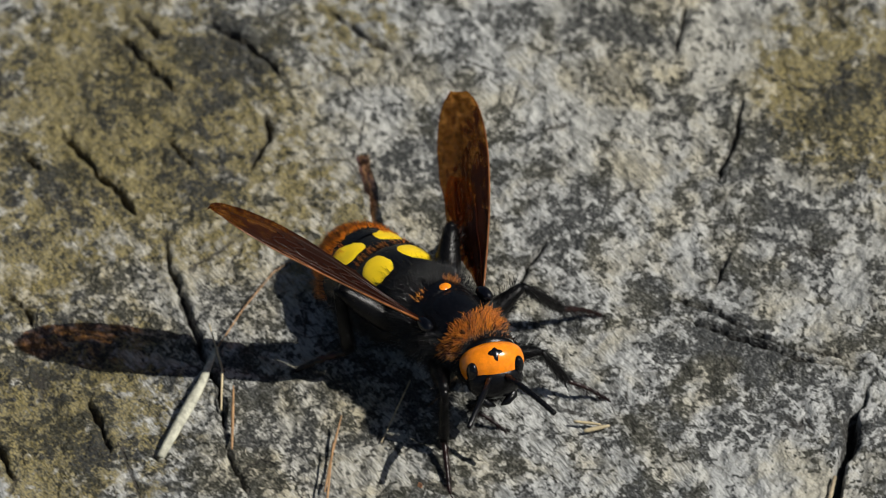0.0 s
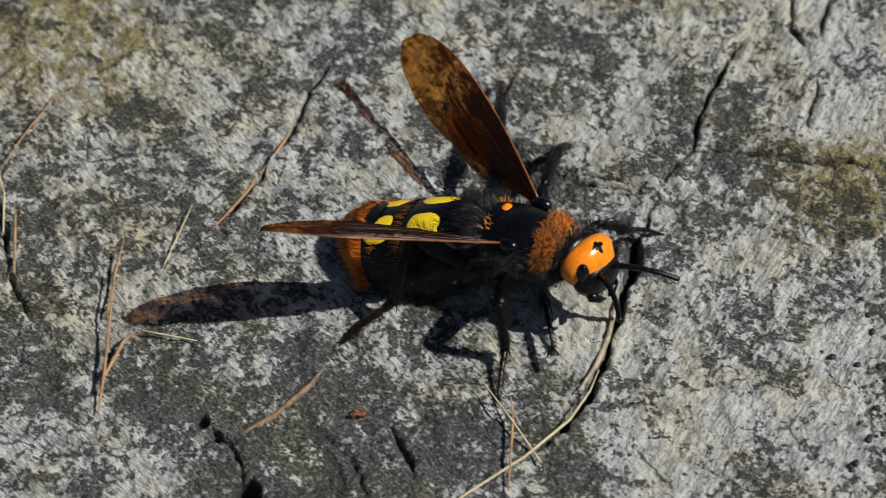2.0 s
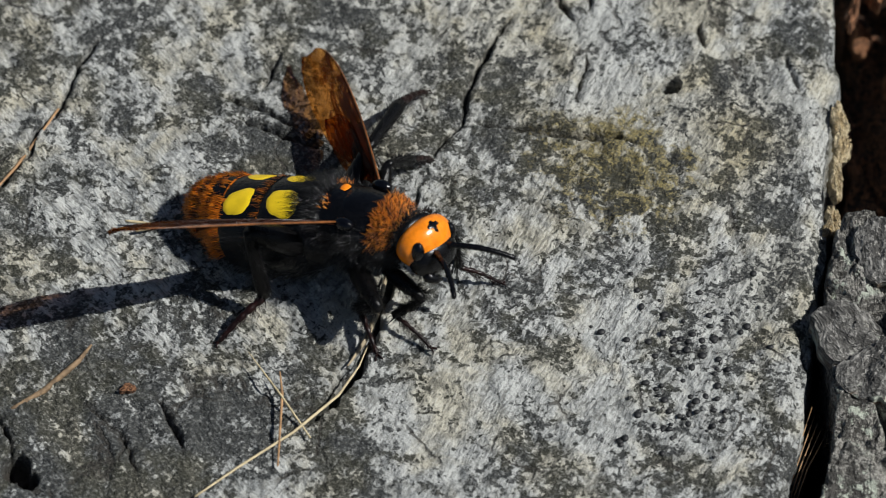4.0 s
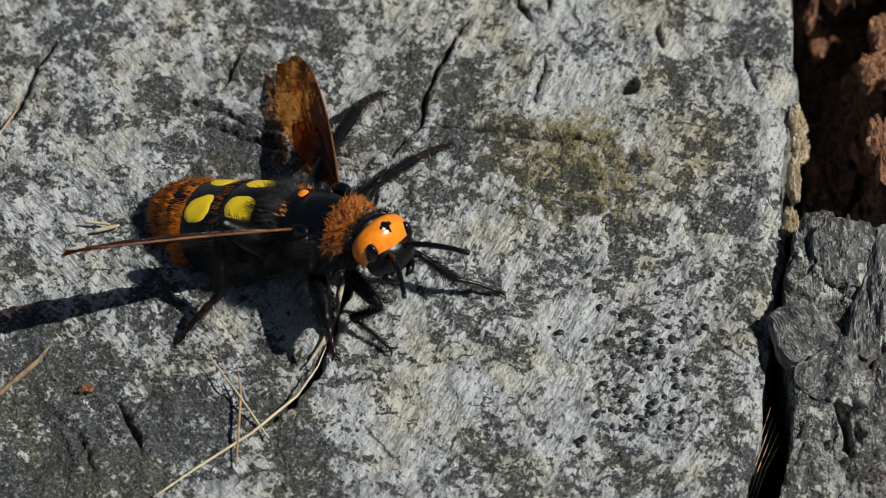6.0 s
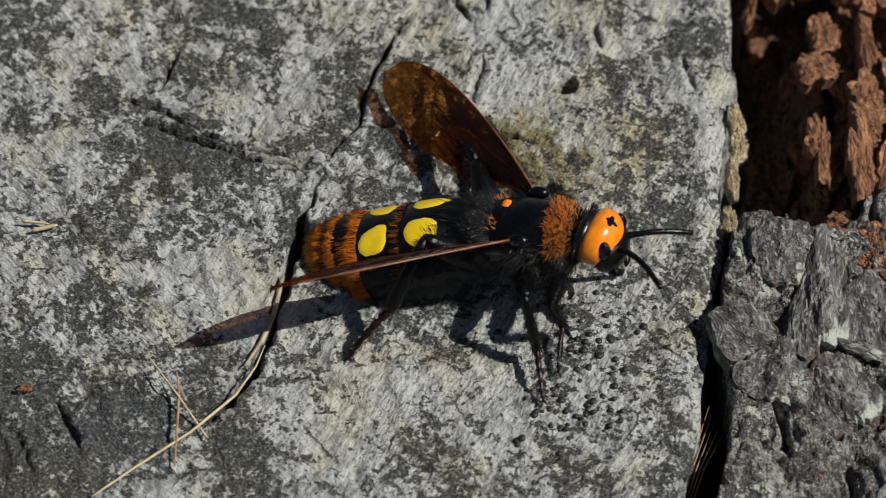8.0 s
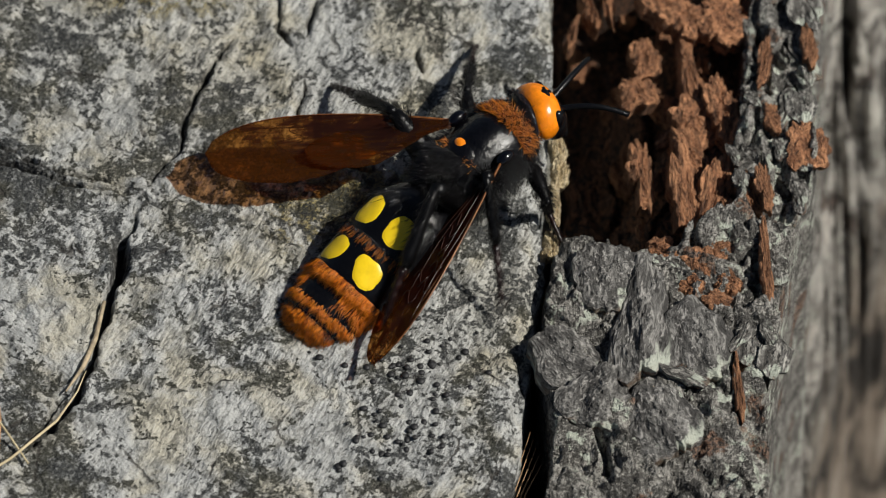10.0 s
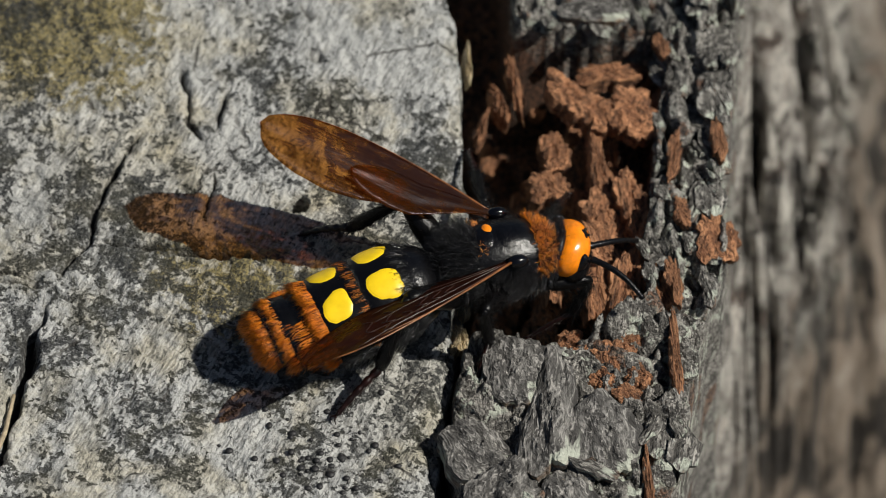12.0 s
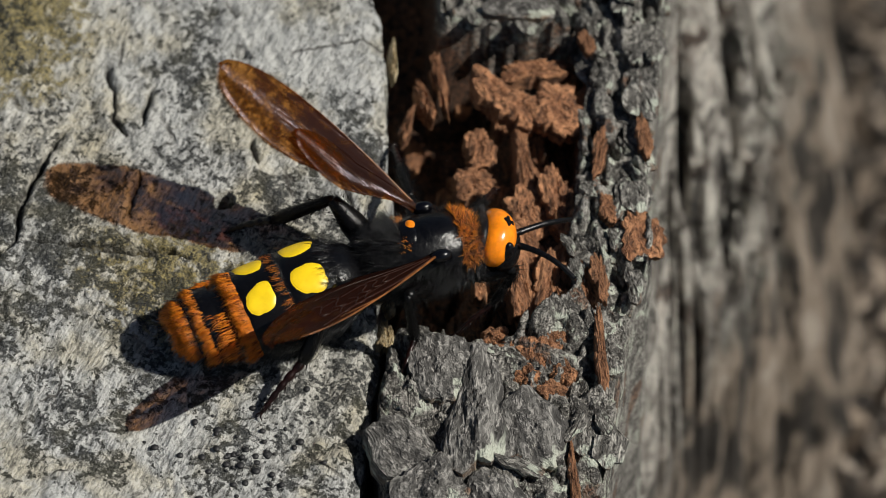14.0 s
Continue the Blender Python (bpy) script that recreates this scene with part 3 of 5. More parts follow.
CREVICES = [  # width, depth, then spots of the sketch plan
    (0.6, 4.0, (1366, 545), (1430, 556), (1476, 585), (1510, 640)),
    (0.55, 5.0, (1602, 490), (1606, 600)),
    (0.5, 4.0, (1470, 640), (1488, 760), (1502, 900)),
    (0.5, 3.5, (1560, 700), (1590, 790), (1600, 900)),
    (0.6, 4.0, (1520, 400), (1545, 470), (1500, 600)),
    (0.9, 5.0, (1660, 560), (1720, 600)),
]


def cleft(x, y, width, spots):
    pts = [np.array(plan(u, v)) for u, v in spots]
    d = np.full(np.shape(x), 99.0)
    for a, b in zip(pts, pts[1:]):
        ab = b - a
        t = np.clip(((x - a[0]) * ab[0] + (y - a[1]) * ab[1]) / (ab @ ab), 0, 1)
        d = np.minimum(d, np.hypot(x - a[0] - t * ab[0], y - a[1] - t * ab[1]))
    return np.exp(-(d / width) ** 2)


def bark_height(x, y):
    """Height and rust of the bark ring that stands off the wood's edge."""
    u, v = 784 + x / STEP, 441 - y * E_SIN / STEP
    q = x - rim(y)
    wob = 26 * fbm(x, y, 9, 3, 101)
    outer = np.interp(v, [-400, -200, 100, 300, 480, 700, 900], [1935, 1905, 1885, 1850, 1800, 1770, 1750]) + 1.2 * wob
    inner = np.interp(v, [-400, -188, -166, -60, 300, 385, 420], [1500, 1560, 1765, 1760, 1725, 1600, 1380]) + wob
    solid = smooth(u, inner - 9, inner + 9)
    block_top = smooth(v + wob, 384, 404)
    solid = np.maximum(solid, block_top * smooth(q, np.interp(v, [400, 540, 620, 800], [0.3, 0.4, 2.0, 3.0]) + 0.02 * wob, np.interp(v, [400, 540, 620, 800], [1.2, 1.4, 3.4, 4.2]) + 0.02 * wob))
    solid = np.maximum(solid, smooth(-v + wob, 172, 188) * smooth(u, 1490, 1510))
    wx, wy = x + 2.2 * fbm(x, y, 7, 3, 113), y + 2.2 * fbm(x, y, 7, 3, 117)
    furrow = fbm(wx, wy * 0.62, 4.2, 4, 111)
    big = fbm(wx, wy * 0.7, 10.0, 3, 119)
    d1, c1 = cells(wx, wy * 0.75, 3.4, 121)
    strata = np.sin(2 * math.pi * (wx * 0.9 + 0.3 * wy + 1.2 * big) / 0.95)
    block = smooth(v, 380, 430) * (1 - smooth(u, 1690, 1760))
    rough = (1.5 * big + 0.9 * furrow + 1.0 * (c1 - 0.5) - (2.6 - 1.1 * block) * np.exp(-(furrow / 0.075) ** 2) - 1.2 * smooth(d1, 0.6, 0.85)
             + 0.10 * strata + 0.5 * fbm(x, y, 1.5, 3, 131, 0.6))
    kx, ky = plan(1440, 440)
    rough = rough + 2.8 * np.exp(-(((x - kx) / 4.0) ** 4 + ((y - ky) / 5.0) ** 4))
    crag = 1 - 2.4 * np.abs(fbm(wx * 0.9 + 0.3 * wy, wy * 0.7, 3.6, 4, 137, 0.55))
    rough = rough * (1 - 0.45 * block) + block * (0.9 * crag + 0.9 * (cells(wx + 0.4 * wy, wy * 0.8, 2.2, 139)[1] - 0.5) + 0.5 * fbm(x + 0.5 * y, y, 1.1, 3, 149, 0.6))
    for width, depth, *spots in CREVICES:
        rough = rough - depth * cleft(wx * 0.7 + x * 0.3 + 0.5 * furrow, wy * 0.7 + y * 0.3, width, spots) * smooth(fbm(x, y, 5, 2, 177), -0.35, 0.25)
    top = 0.1 + rough + np.where(v > 380, 0.2, 0.8)
    layer, lc = cells(x + 1.5 * fbm(x, y, 5, 2, 141), y * 0.6, 6.0, 143)
    floor = -21 + 4.0 * (lc - 0.5) + 1.3 * fbm(x, y * 0.6, 3, 4, 151) + (7 * smooth(u, 1490, 1580) + 8 * smooth(u + 3 * wob, 1570, 1660)) * smooth(v, -85, -40)
    z = floor * (1 - solid) + top * solid
    tight = np.exp(-((v - 480) / 90) ** 2)
    gap = 1 - smooth(q, 0.6 - 0.45 * tight, 2.4 - 1.5 * tight + 0.5 * furrow)
    z = z - gap * 12.0
    out = np.maximum(u - outer, 0) * STEP
    ridge = fbm(wx * 0.7, wy * 0.22, 9, 3, 161)
    groove = np.exp(-(fbm(wx + 0.22 * wy, wy * 0.14, 5, 3, 167) / 0.16) ** 2)
    # the stump's side falls steeply to a root that flares out, and from there to the soil
    flare = out / np.interp(v, [-946, -616, -460, -246, -60, 200], [22.4, 18.3, 12.7, 7.1, 3.5, 2.5])
    side = np.interp(flare, [0, 0.08, 0.25, 1.0, 1.6, 4.0], [0, 6, 42, 78, 150, 306])
    z = z - side + np.minimum(out, 8) * (1.2 * ridge + 0.3 * furrow) - 13 * groove * smooth(out, 0, 2.5) - 1.6 * groove * (1 - block)
    z = z - 9 * np.exp(-(fbm(wx + 0.18 * wy, wy * 0.16, 3.4, 3, 169) / 0.15) ** 2) * smooth(out, 0.3, 3)
    earth = smooth(flare + 0.25 * ridge, 0.9, 1.15)
    rust = np.clip((1 - solid) * (0.75 + 0.4 * fbm(x, y, 4, 3, 171)), 0, 1)
    rust = np.maximum(rust, smooth(-z, 1.6, 4.0) * (out <= 0) * smooth(-v, -400, -370) * smooth(-u, -1830, -1790))
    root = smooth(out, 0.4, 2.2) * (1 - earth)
    return np.maximum(z, -GROUND_DEPTH - 4), rust, earth, root


def build_bark(stump):
    qi = spread([(0.05, 0.24), (48, 1.2), (75, 4), (150, 1)])
    yi = spread([(CY - 150, 10), (-60, 3), (-40, 0.3), (68, 1.0), (125, 10), (CY + 150, 1)])
    Q, Y = np.meshgrid(qi, yi)
    X = rim(Y) + Q
    Z, rust, earth, root = bark_height(X, Y)
    Z = np.where(Q < 0.06, -GROUND_DEPTH, Z)
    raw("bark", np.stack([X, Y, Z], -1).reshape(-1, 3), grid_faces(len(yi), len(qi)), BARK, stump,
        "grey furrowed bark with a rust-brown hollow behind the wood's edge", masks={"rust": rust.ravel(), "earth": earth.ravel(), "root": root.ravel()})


def chip(seed, points=26, rings=8, rough=0.28, dome=0.35, lump=0.55, tri=0.0, ridge=0.0):
    """A ragged slab of about unit half-width: lumpy top, thin broken edge, flat underside."""
    rng = np.random.default_rng(seed)
    phase = rng.uniform(0, 6.28, 6)
    shift = Vector(rng.uniform(-50, 50, 3))
    verts, faces = [(0, 0, dome)], []
    ragged = [1 + tri * math.cos(3 * 2 * math.pi * k / points + 1.571) + rough * sum(math.sin((m + 2) * 2 * math.pi * k / points + phase[m]) / (m + 1.3) for m in range(6)) + rng.normal() * (0.09 if rough > 0.15 else 0.028) for k in range(points)]
    for r in range(1, rings + 1):
        f = r / rings
        for k in range(points):
            a = 2 * math.pi * k / points
            out = 1 + (ragged[k] - 1) * f
            x, y = out * f * math.cos(a), out * f * math.sin(a)
            rise = lump * noise.fractal(Vector((x, y, 0)) * 2.2 + shift, 0.7, 2.1, 5) * (1 - 0.4 * f) + ridge * max(0.0, 1 - 2.2 * abs(x + 0.25 * y))
            verts.append((x, y, dome * (1 - f ** 4) + rise))
    base = len(verts)
    verts += [(v[0] * 0.9, v[1] * 0.9, -1.4) for v in verts[base - points:base]]
    faces += [[0, 1 + k, 1 + (k + 1) % points] for k in range(points)]
    for r in range(rings):
        a, b = 1 + r * points, 1 + (r + 1) * points
        faces += [[a + k, b + k, b + (k + 1) % points, a + (k + 1) % points] for k in range(points)]
    faces.append(list(range(base, base + points))[::-1])
    mesh = bpy.data.meshes.new("chip")
    mesh.from_pydata((np.array(verts) * MM).tolist(), [], faces)
    return mesh


def set_chip(name, mesh, parent, u, v, z, wide, high, thick, turn, tilt, label=""):
    ob = new(name, mesh)
    x, y = plan(u, v, z)
    ob.parent = parent
    m = pose(x * MM, y * MM, z * MM, tilt * 0.6, tilt, turn) @ Matrix.Diagonal((wide * STEP / 2, high * STEP / 2 / E_SIN, thick, 1))
    ob.matrix_basis = m
    if label:
        tagged(ob, label)
    return ob


# u, v, height, width, length, turn, tilt of the rust-brown flakes in the hollow
UPPER_FLAKES = [
    (1593, -40, -1.5, 75, 85, 42, 14),
    (1640, -12, -1.3, 90, 70, 20, 8),
    (1700, -10, -1.0, 100, 80, 10, 8),
    (1660, -80, -3.0, 120, 40, 10, 6),
    (1488, -65, -4.5, 26, 110, 6, -10),
    (1463, -25, -5.0, 30, 60, 20, 5),
    (1433, 15, -5.0, 20, 55, -14, 5),
    (1562, 60, -4.5, 55, 70, -6, 12),
    (1640, 90, -3.0, 36, 120, 8, 10),
]
LOWER_FLAKES = [
    (1550, 120, -5.0, 70, 60, 20, 12),
    (1650, 170, -3.4, 80, 90, -10, 10),
    (1640, 225, -3.6, 70, 90, 15, 10),
    (1636, 300, -3.0, 62, 150, 8, 14), (1682, 312, -2.6, 52, 140, -6, 22), (1714, 350, -1.6, 34, 90, 10, -14),
    (1612, 425, -0.5, 80, 50, 12, 10),
    (1668, 432, 0.2, 75, 66, -15, 12),
    (1706, 452, 0.2, 50, 44, 30, 8),
    (1590, 400, -2.0, 60, 40, -20, 8),
    (1700, 150, -2.0, 56, 120, 8, 12), (1722, 236, -1.6, 48, 110, -8, 10), (1746, 300, -1.0, 36, 90, 12, 10), (1556, 262, -5.0, 46, 110, 4, 8),
    (1640, 462, 0.4, 60, 34, 24, -14), (1600, 440, -0.4, 44, 30, -30, 16), (1690, 400, -0.6, 60, 40, 40, 14), (1655, 408, -1.0, 50, 30, -14, -12),
]
PATCHES = [
    (1853, 35, 0.6, 32, 70, 4, 8), (1773, 65, 0.9, 24, 95, -10, 6), (1788, 165, 1.0, 34, 44, 12, 10),
    (1850, 215, 0.2, 74, 90, 8, 14), (1773, 285, 1.0, 30, 75, 6, 8), (1776, 425, 0.9, 24, 135, 3, 8),
    (1728, 645, 0.8, 20, 95, 4, 8), (1751, -130, 1.0, 26, 44, 10, 10), (1690, 490, 0.9, 60, 30, -20, 12),
]
CRUMBS = [(1408, 215, -1.0, 34, 50, 10, 12), (1412, 262, -1.6, 30, 60, -8, 16), (1402, 318, -2.0, 26, 60, 5, 18), (1396, 392, -2.5, 24, 55, 8, 14), (1391, 487, -3.0, 12, 40, 5, 10), (1384, 405, -2.0, 16, 30, -20, 8), (1408, -95, -1.5, 16, 60, 3, 15)]


# u, v, height, width, length, thickness, turn, tilt, corners and ridge of the grey slabs
SLABS = [
    (1496, 446, 1.6, 118, 132, 2.0, 12, 6, 0.05, 0.0),
    (1556, 530, 1.5, 112, 210, 1.9, -4, -4, 0.22, 0.45),
    (1425, 590, 0.6, 120, 120, 1.8, 35, 12, 0.10, 0.6),
    (1480, 665, 1.0, 130, 110, 1.8, -20, 8, 0.08, 0.5),
    (1655, 560, 1.2, 120, 150, 1.6, 10, 8, 0.12, 0.4),
    (1590, 700, 1.0, 130, 150, 1.6, 20, -6, 0.12, 0.5),
    (1640, -196, 0.8, 150, 50, 1.5, 4, 6, 0.08, 0.2),
]


def build_flakes(stump):
    kinds = [chip(300 + k, 44, 14, 0.20, 0.4, 0.34) for k in range(6)]
    for group, name, material, thick, label in ((UPPER_FLAKES + LOWER_FLAKES, "bark_flake", RUST, 1.7, "rust-brown flake of crumbling inner bark"),
                                                (PATCHES, "bark_flake", RUST, 0.8, "small rust-brown scar of bark"),
                                                (CRUMBS, "wood_crumb", CREAM, 1.1, "pale yellow crumb of rotten wood")):
        for i, (u, v, z, wide, high, turn, tilt) in enumerate(group):
            mesh = kinds[i % 6].copy()
            mesh.materials.append(material)
            set_chip(name, mesh, stump, u, v, z, wide, high, thick, turn, tilt, label)
    # the grey slabs beside the hollow: rounded, three-cornered and folded ones
    for i, (u, v, z, wide, high, thick, turn, tilt, tri, ridge) in enumerate(SLABS):
        mesh = chip(600 + i, 56, 20, 0.13, 0.5, 0.42, tri, ridge)
        mesh.materials.append(SLAB)
        set_chip("bark_slab", mesh, stump, u, v, z, wide, high, thick, turn, tilt, "grey slab of bark with fine dark grain")
    rng = np.random.default_rng(9)
    plates = [chip(400 + k, 16, 4, 0.3, 0.3) for k in range(6)]
    rusts = [m.copy() for m in plates]
    for m in plates:
        m.materials.append(BARK)
    for m in rusts:
        m.materials.append(RUST)
    made = 0
    for k in range(34):
        u, v = rng.uniform(1440, 1740), rng.uniform(-170, 395)
        x, y = plan(u, v)
        z, rust, *_ = bark_height(np.array([x]), np.array([y]))
        if rust[0] > 0.3:
            size = rng.uniform(24, 80)
            set_chip("bark_flake", rusts[k % 6], stump, u, v, float(z[0]) + 0.6, size * 0.7, size * 1.2, rng.uniform(0.7, 1.6), rng.normal() * 22, rng.normal() * 16)
    while made < 75:
        u, v = rng.uniform(1395, 1900), rng.uniform(-220, 700)
        x, y = plan(u, v)
        z, rust, *_ = bark_height(np.array([x]), np.array([y]))
        z, rust = float(z[0]), float(rust[0])
        if z < -11 or 345 < v < 440 or (u < 1640 and v > 380 and rng.random() < 0.6) or (rust > 0.3 and rng.random() < 0.55):
            continue
        size = rng.uniform(22, 70)
        mesh = (rusts if rust > 0.3 else plates)[made % 6]
        set_chip("bark_flake" if rust > 0.3 else "bark_plate", mesh, stump, u, v, z + 0.1, size * 0.7, size * 1.1, rng.uniform(0.35, 0.65), 8 + rng.normal() * 20, rng.normal() * 7)
        made += 1


def build_fungus():
    rng = np.random.default_rng(4)
    pieces = []
    for k in range(95):
        u, v = (1130 + rng.normal() * 55, 600 + rng.normal() * 60) if k < 60 else (1110 + rng.normal() * 60, 745 + rng.normal() * 30)
        x, y = plan(u, v)
        z = float(wood_height(np.array([[x]]), np.array([[y]]))[0][0, 0])
        r = rng.uniform(0.18, 0.44)
        pieces.append(ellipsoid((x, y, z + 0.1), (r * rng.uniform(0.9, 1.3), r * rng.uniform(0.9, 1.2), 0.12 + r * 0.25), 1, 8, 5))
    tagged(raw("black_fungus_dots", *join(*pieces), FUNGUS), "swarm of small black fungus dots on grey wood", "fungus", kind="stuff")


def build_ground():
    xi = spread([(-90000, 30000), (-3000, 600), (-400, 60), (20, 6), (330, 40), (600, 600), (3000, 30000), (90000, 1)])
    yi = spread([(-90000, 30000), (-3000, 600), (-400, 40), (-120, 6), (300, 40), (700, 600), (3000, 30000), (90000, 1)])
    X, Y = np.meshgrid(xi, yi)
    near = 1 - smooth(np.hypot(X - 60, Y), 350, 700)
    Z = -GROUND_DEPTH + near * (5 * fbm(X, Y, 60, 4, 201) + 3.0 * fbm(X, Y, 14, 2, 205)) + (1 - near) * 30 * fbm(X, Y, 4000, 2, 207)
    tagged(raw("ground", np.stack([X, Y, Z], -1).reshape(-1, 3), grid_faces(len(yi), len(xi)), SOIL), "brown woodland soil", kind="structure")
    rng = np.random.default_rng(12)
    pieces = []
    spots = np.concatenate([rng.uniform((70, 30), (210, 330), (3600, 2)), rng.uniform((56, -40), (125, 190), (7000, 2))])
    base, _, earth, _ = bark_height(spots[:, 0], spots[:, 1])
    for (x, y), low, soil in zip(spots, base, earth):
        if low > -150 or (low > -GROUND_DEPTH and soil < 0.55):
            continue
        a, l, w = rng.uniform(0, 6.28), rng.uniform(3, 8), rng.uniform(1.5, 3.5)
        c, s = math.cos(a), math.sin(a)
        z0 = max(-GROUND_DEPTH, low) + rng.uniform(0, 5)
        t = rng.normal() * 4
        quad = []
        for i in range(4):
            f = i / 3 - 0.5
            b = math.sqrt(max(0.12, 1 - 3.4 * f * f)) * rng.uniform(0.6, 1)
            for side in (-0.5, 0.5):
                quad.append((x + c * l * f - s * w * b * side, y + s * l * f + c * w * b * side, z0 + t * f + 1.2 * abs(side) * b))
        pieces.append((quad, [[0, 1, 3, 2], [2, 3, 5, 4], [4, 5, 7, 6]]))
    tagged(raw("leaf_litter", *join(*pieces), LITTER), "dry grey-brown leaf litter on woodland soil", "litter", kind="stuff")


def stalk(spots, lift, width, material, label, flat=1.0):
    """A dry grass stem laid along spots of the plan."""
    pts = []
    for i, (u, v) in enumerate(spots):
        x, y = plan(u, v, lift[i])
        z = lift[i] + 0.35 * float(fbm(np.array([x]), np.array([y]), 5, 2, 77)[0])
        pts.append(Vector((x, y, z)))
    fine = []
    for a, b in zip(pts, pts[1:]):
        fine += [a.lerp(b, k / 6) for k in range(6)]
    fine.append(pts[-1])
    n = len(fine)
    radii = [width * (0.45 + 0.55 * math.sin(math.pi * min(0.5, 0.15 + 0.5 * k / n)) if k < n * 0.5 else 1 - 0.75 * (k / n - 0.5) * 2) for k in range(n)]
    v, f = tube(fine, radii, 7)
    v = [(x, y, fine[k // 7].z + (z - fine[k // 7].z) * flat) for k, (x, y, z) in enumerate(v)]
    tagged(raw("dry_grass_stalk", v, f, material), label, "grass stalk", "dry grass stalks")


def build_stalks():
    stalk([(-592, 455), (-565, 405), (-520, 328), (-492, 262)], [0.5, 0.8, 1.0, 1.0], 0.74, BLADE, "bleached flattened dry grass blade lying on grey wood", 0.35)
    stalk([(-494, 268), (-445, 190), (-392, 128), (-330, 88)], [1.0, 0.9, 0.9, 0.7], 0.10, TAN, "thin brown dry grass stem lying on grey wood")
    stalk([(-484, 372), (-482, 300), (-505, 220)], [0.7, 1.2, 1.6], 0.16, STRAW, "thin straw-coloured stalk on grey wood")
    stalk([(-465, 440), (-462, 330)], [0.7, 1.6], 0.2, TAN, "thin brown stalk on grey wood")
    stalk([(-300, 516), (-285, 440), (-270, 380)], [0.7, 1.2, 2.2], 0.17, TAN, "thin brown stalk on grey wood")
    stalk([(-315, 690), (-305, 620), (-285, 430)], [0.7, 1.2, 2.4], 0.2, TAN, "upright brown stalk on grey wood")
    stalk([(-318, 650), (-270, 560), (-245, 540)], [0.7, 1.4, 1.2], 0.24, TAN, "bent brown stalk on grey wood")
    stalk([(-245, 540), (-140, 562)], [1.2, 0.8], 0.12, STRAW, "thin pale stalk on grey wood")
    stalk([(-200, 430), (-148, 320)], [0.7, 1.2], 0.1, STRAW, "thin pale stalk on grey wood")
    stalk([(265, 880), (340, 830), (440, 765), (520, 700), (556, 650), (572, 612)], [0.7, 0.8, 0.9, 0.8, 0.5, 0.1], 0.18, STRAW, "long pale straw lying along a crack in grey wood")
    stalk([(604, 490), (588, 556), (566, 606), (536, 650)], [0.2, 0.3, 0.4, 0.3], 0.34, SPLINTER, "pale tan splinter of wood lying along a crack")
    stalk([(412, 825), (420, 700), (416, 660)], [0.7, 1.3, 1.8], 0.17, TAN, "thin brown stalk on grey wood")
    stalk([(470, 775), (420, 705), (360, 625)], [0.6, 1.4, 1.8], 0.14, STRAW, "thin pale stalk on grey wood")
    stalk([(160, 408), (205, 400)], [0.9, 0.8], 0.3, STRAW, "short pale straw fragment on grey wood")
    stalk([(-63, 727), (0, 690), (60, 640), (82, 612)], [0.1, 0.1, 0.1, 0.0], 0.40, CRUST, "brown bark strip lying on grey wood")
    stalk([(142, 392), (190, 398)], [0.8, 0.8], 0.2, STRAW, "short pale straw fragment on grey wood")
    stalk([(24, 194), (-10, 240), (-52, 296), (-84, 332), (-117, 366)], [0.2, 0.3, 0.3, 0.3, 0.4], 0.2, TAN, "thin brown root thread lying along a crack")
    for k in range(5):
        stalk([(1300 + 6 * k, 905), (1322 + 7 * k, 830), (1358 + 5 * k, 720 + 14 * k)], [-7, -4.5, -2.5 - 0.4 * k], 0.08, TAN, "thin dry stalk standing in the gap beside bark")
    for u, v, s in ((150, 686, 20), (138, 690, 11), (-130, 505, 12)):
        mesh = chip(500 + u, 10, 2)
        mesh.materials.append(RUST)
        x, y = plan(u, v, 0.5)
        ob = tagged(new("bark_crumb", mesh), "small orange-brown bark crumb on grey wood", "crumb", "bark crumbs")
        ob.matrix_basis = pose(x * MM, y * MM, 0.5 * MM, 8, 6, 30) @ Matrix.Diagonal((s * STEP / 2, s * STEP / 2, 0.5, 1))


stump = thing("tree_stump", "old sawn tree stump with grey cracked wood and loose bark", "tree stump")
build_ground()
build_wood(stump)
build_bark(stump)
build_fungus()
build_stalks()


# ---- the wasp: x ahead, y to its left, z up; the origin lies on the wood under the middle of the thorax ----
LIFT = 8.0                     # height of the thorax's middle
ABDOMEN = [(0.3, 0.6), (-0.6, 2.6), (-1.8, 4.0), (-3.6, 5.1), (-6.0, 5.8), (-9.0, 6.0), (-12.0, 5.9), (-15.0, 5.6), (-18.0, 5.2), (-20.5, 4.6), (-22.6, 3.6), (-23.8, 1.2)]


def girth(x):
    xs, rs = zip(*ABDOMEN[::-1])
    return float(np.interp(x, xs, rs))


def soft_girth(x):
    return (girth(x - 0.9) + 2 * girth(x) + girth(x + 0.9)) / 4


def belly_axis(x):
    return 0.012 * max(0.0, -x - 9) ** 2


def on_abdomen(x, a, out=0.0):
    """The abdomen's skin at x and the angle a from its back, towards the left."""
    r = soft_girth(x) + out
    return (x, r * math.sin(a), belly_axis(x) + 0.9 * r * math.cos(a))


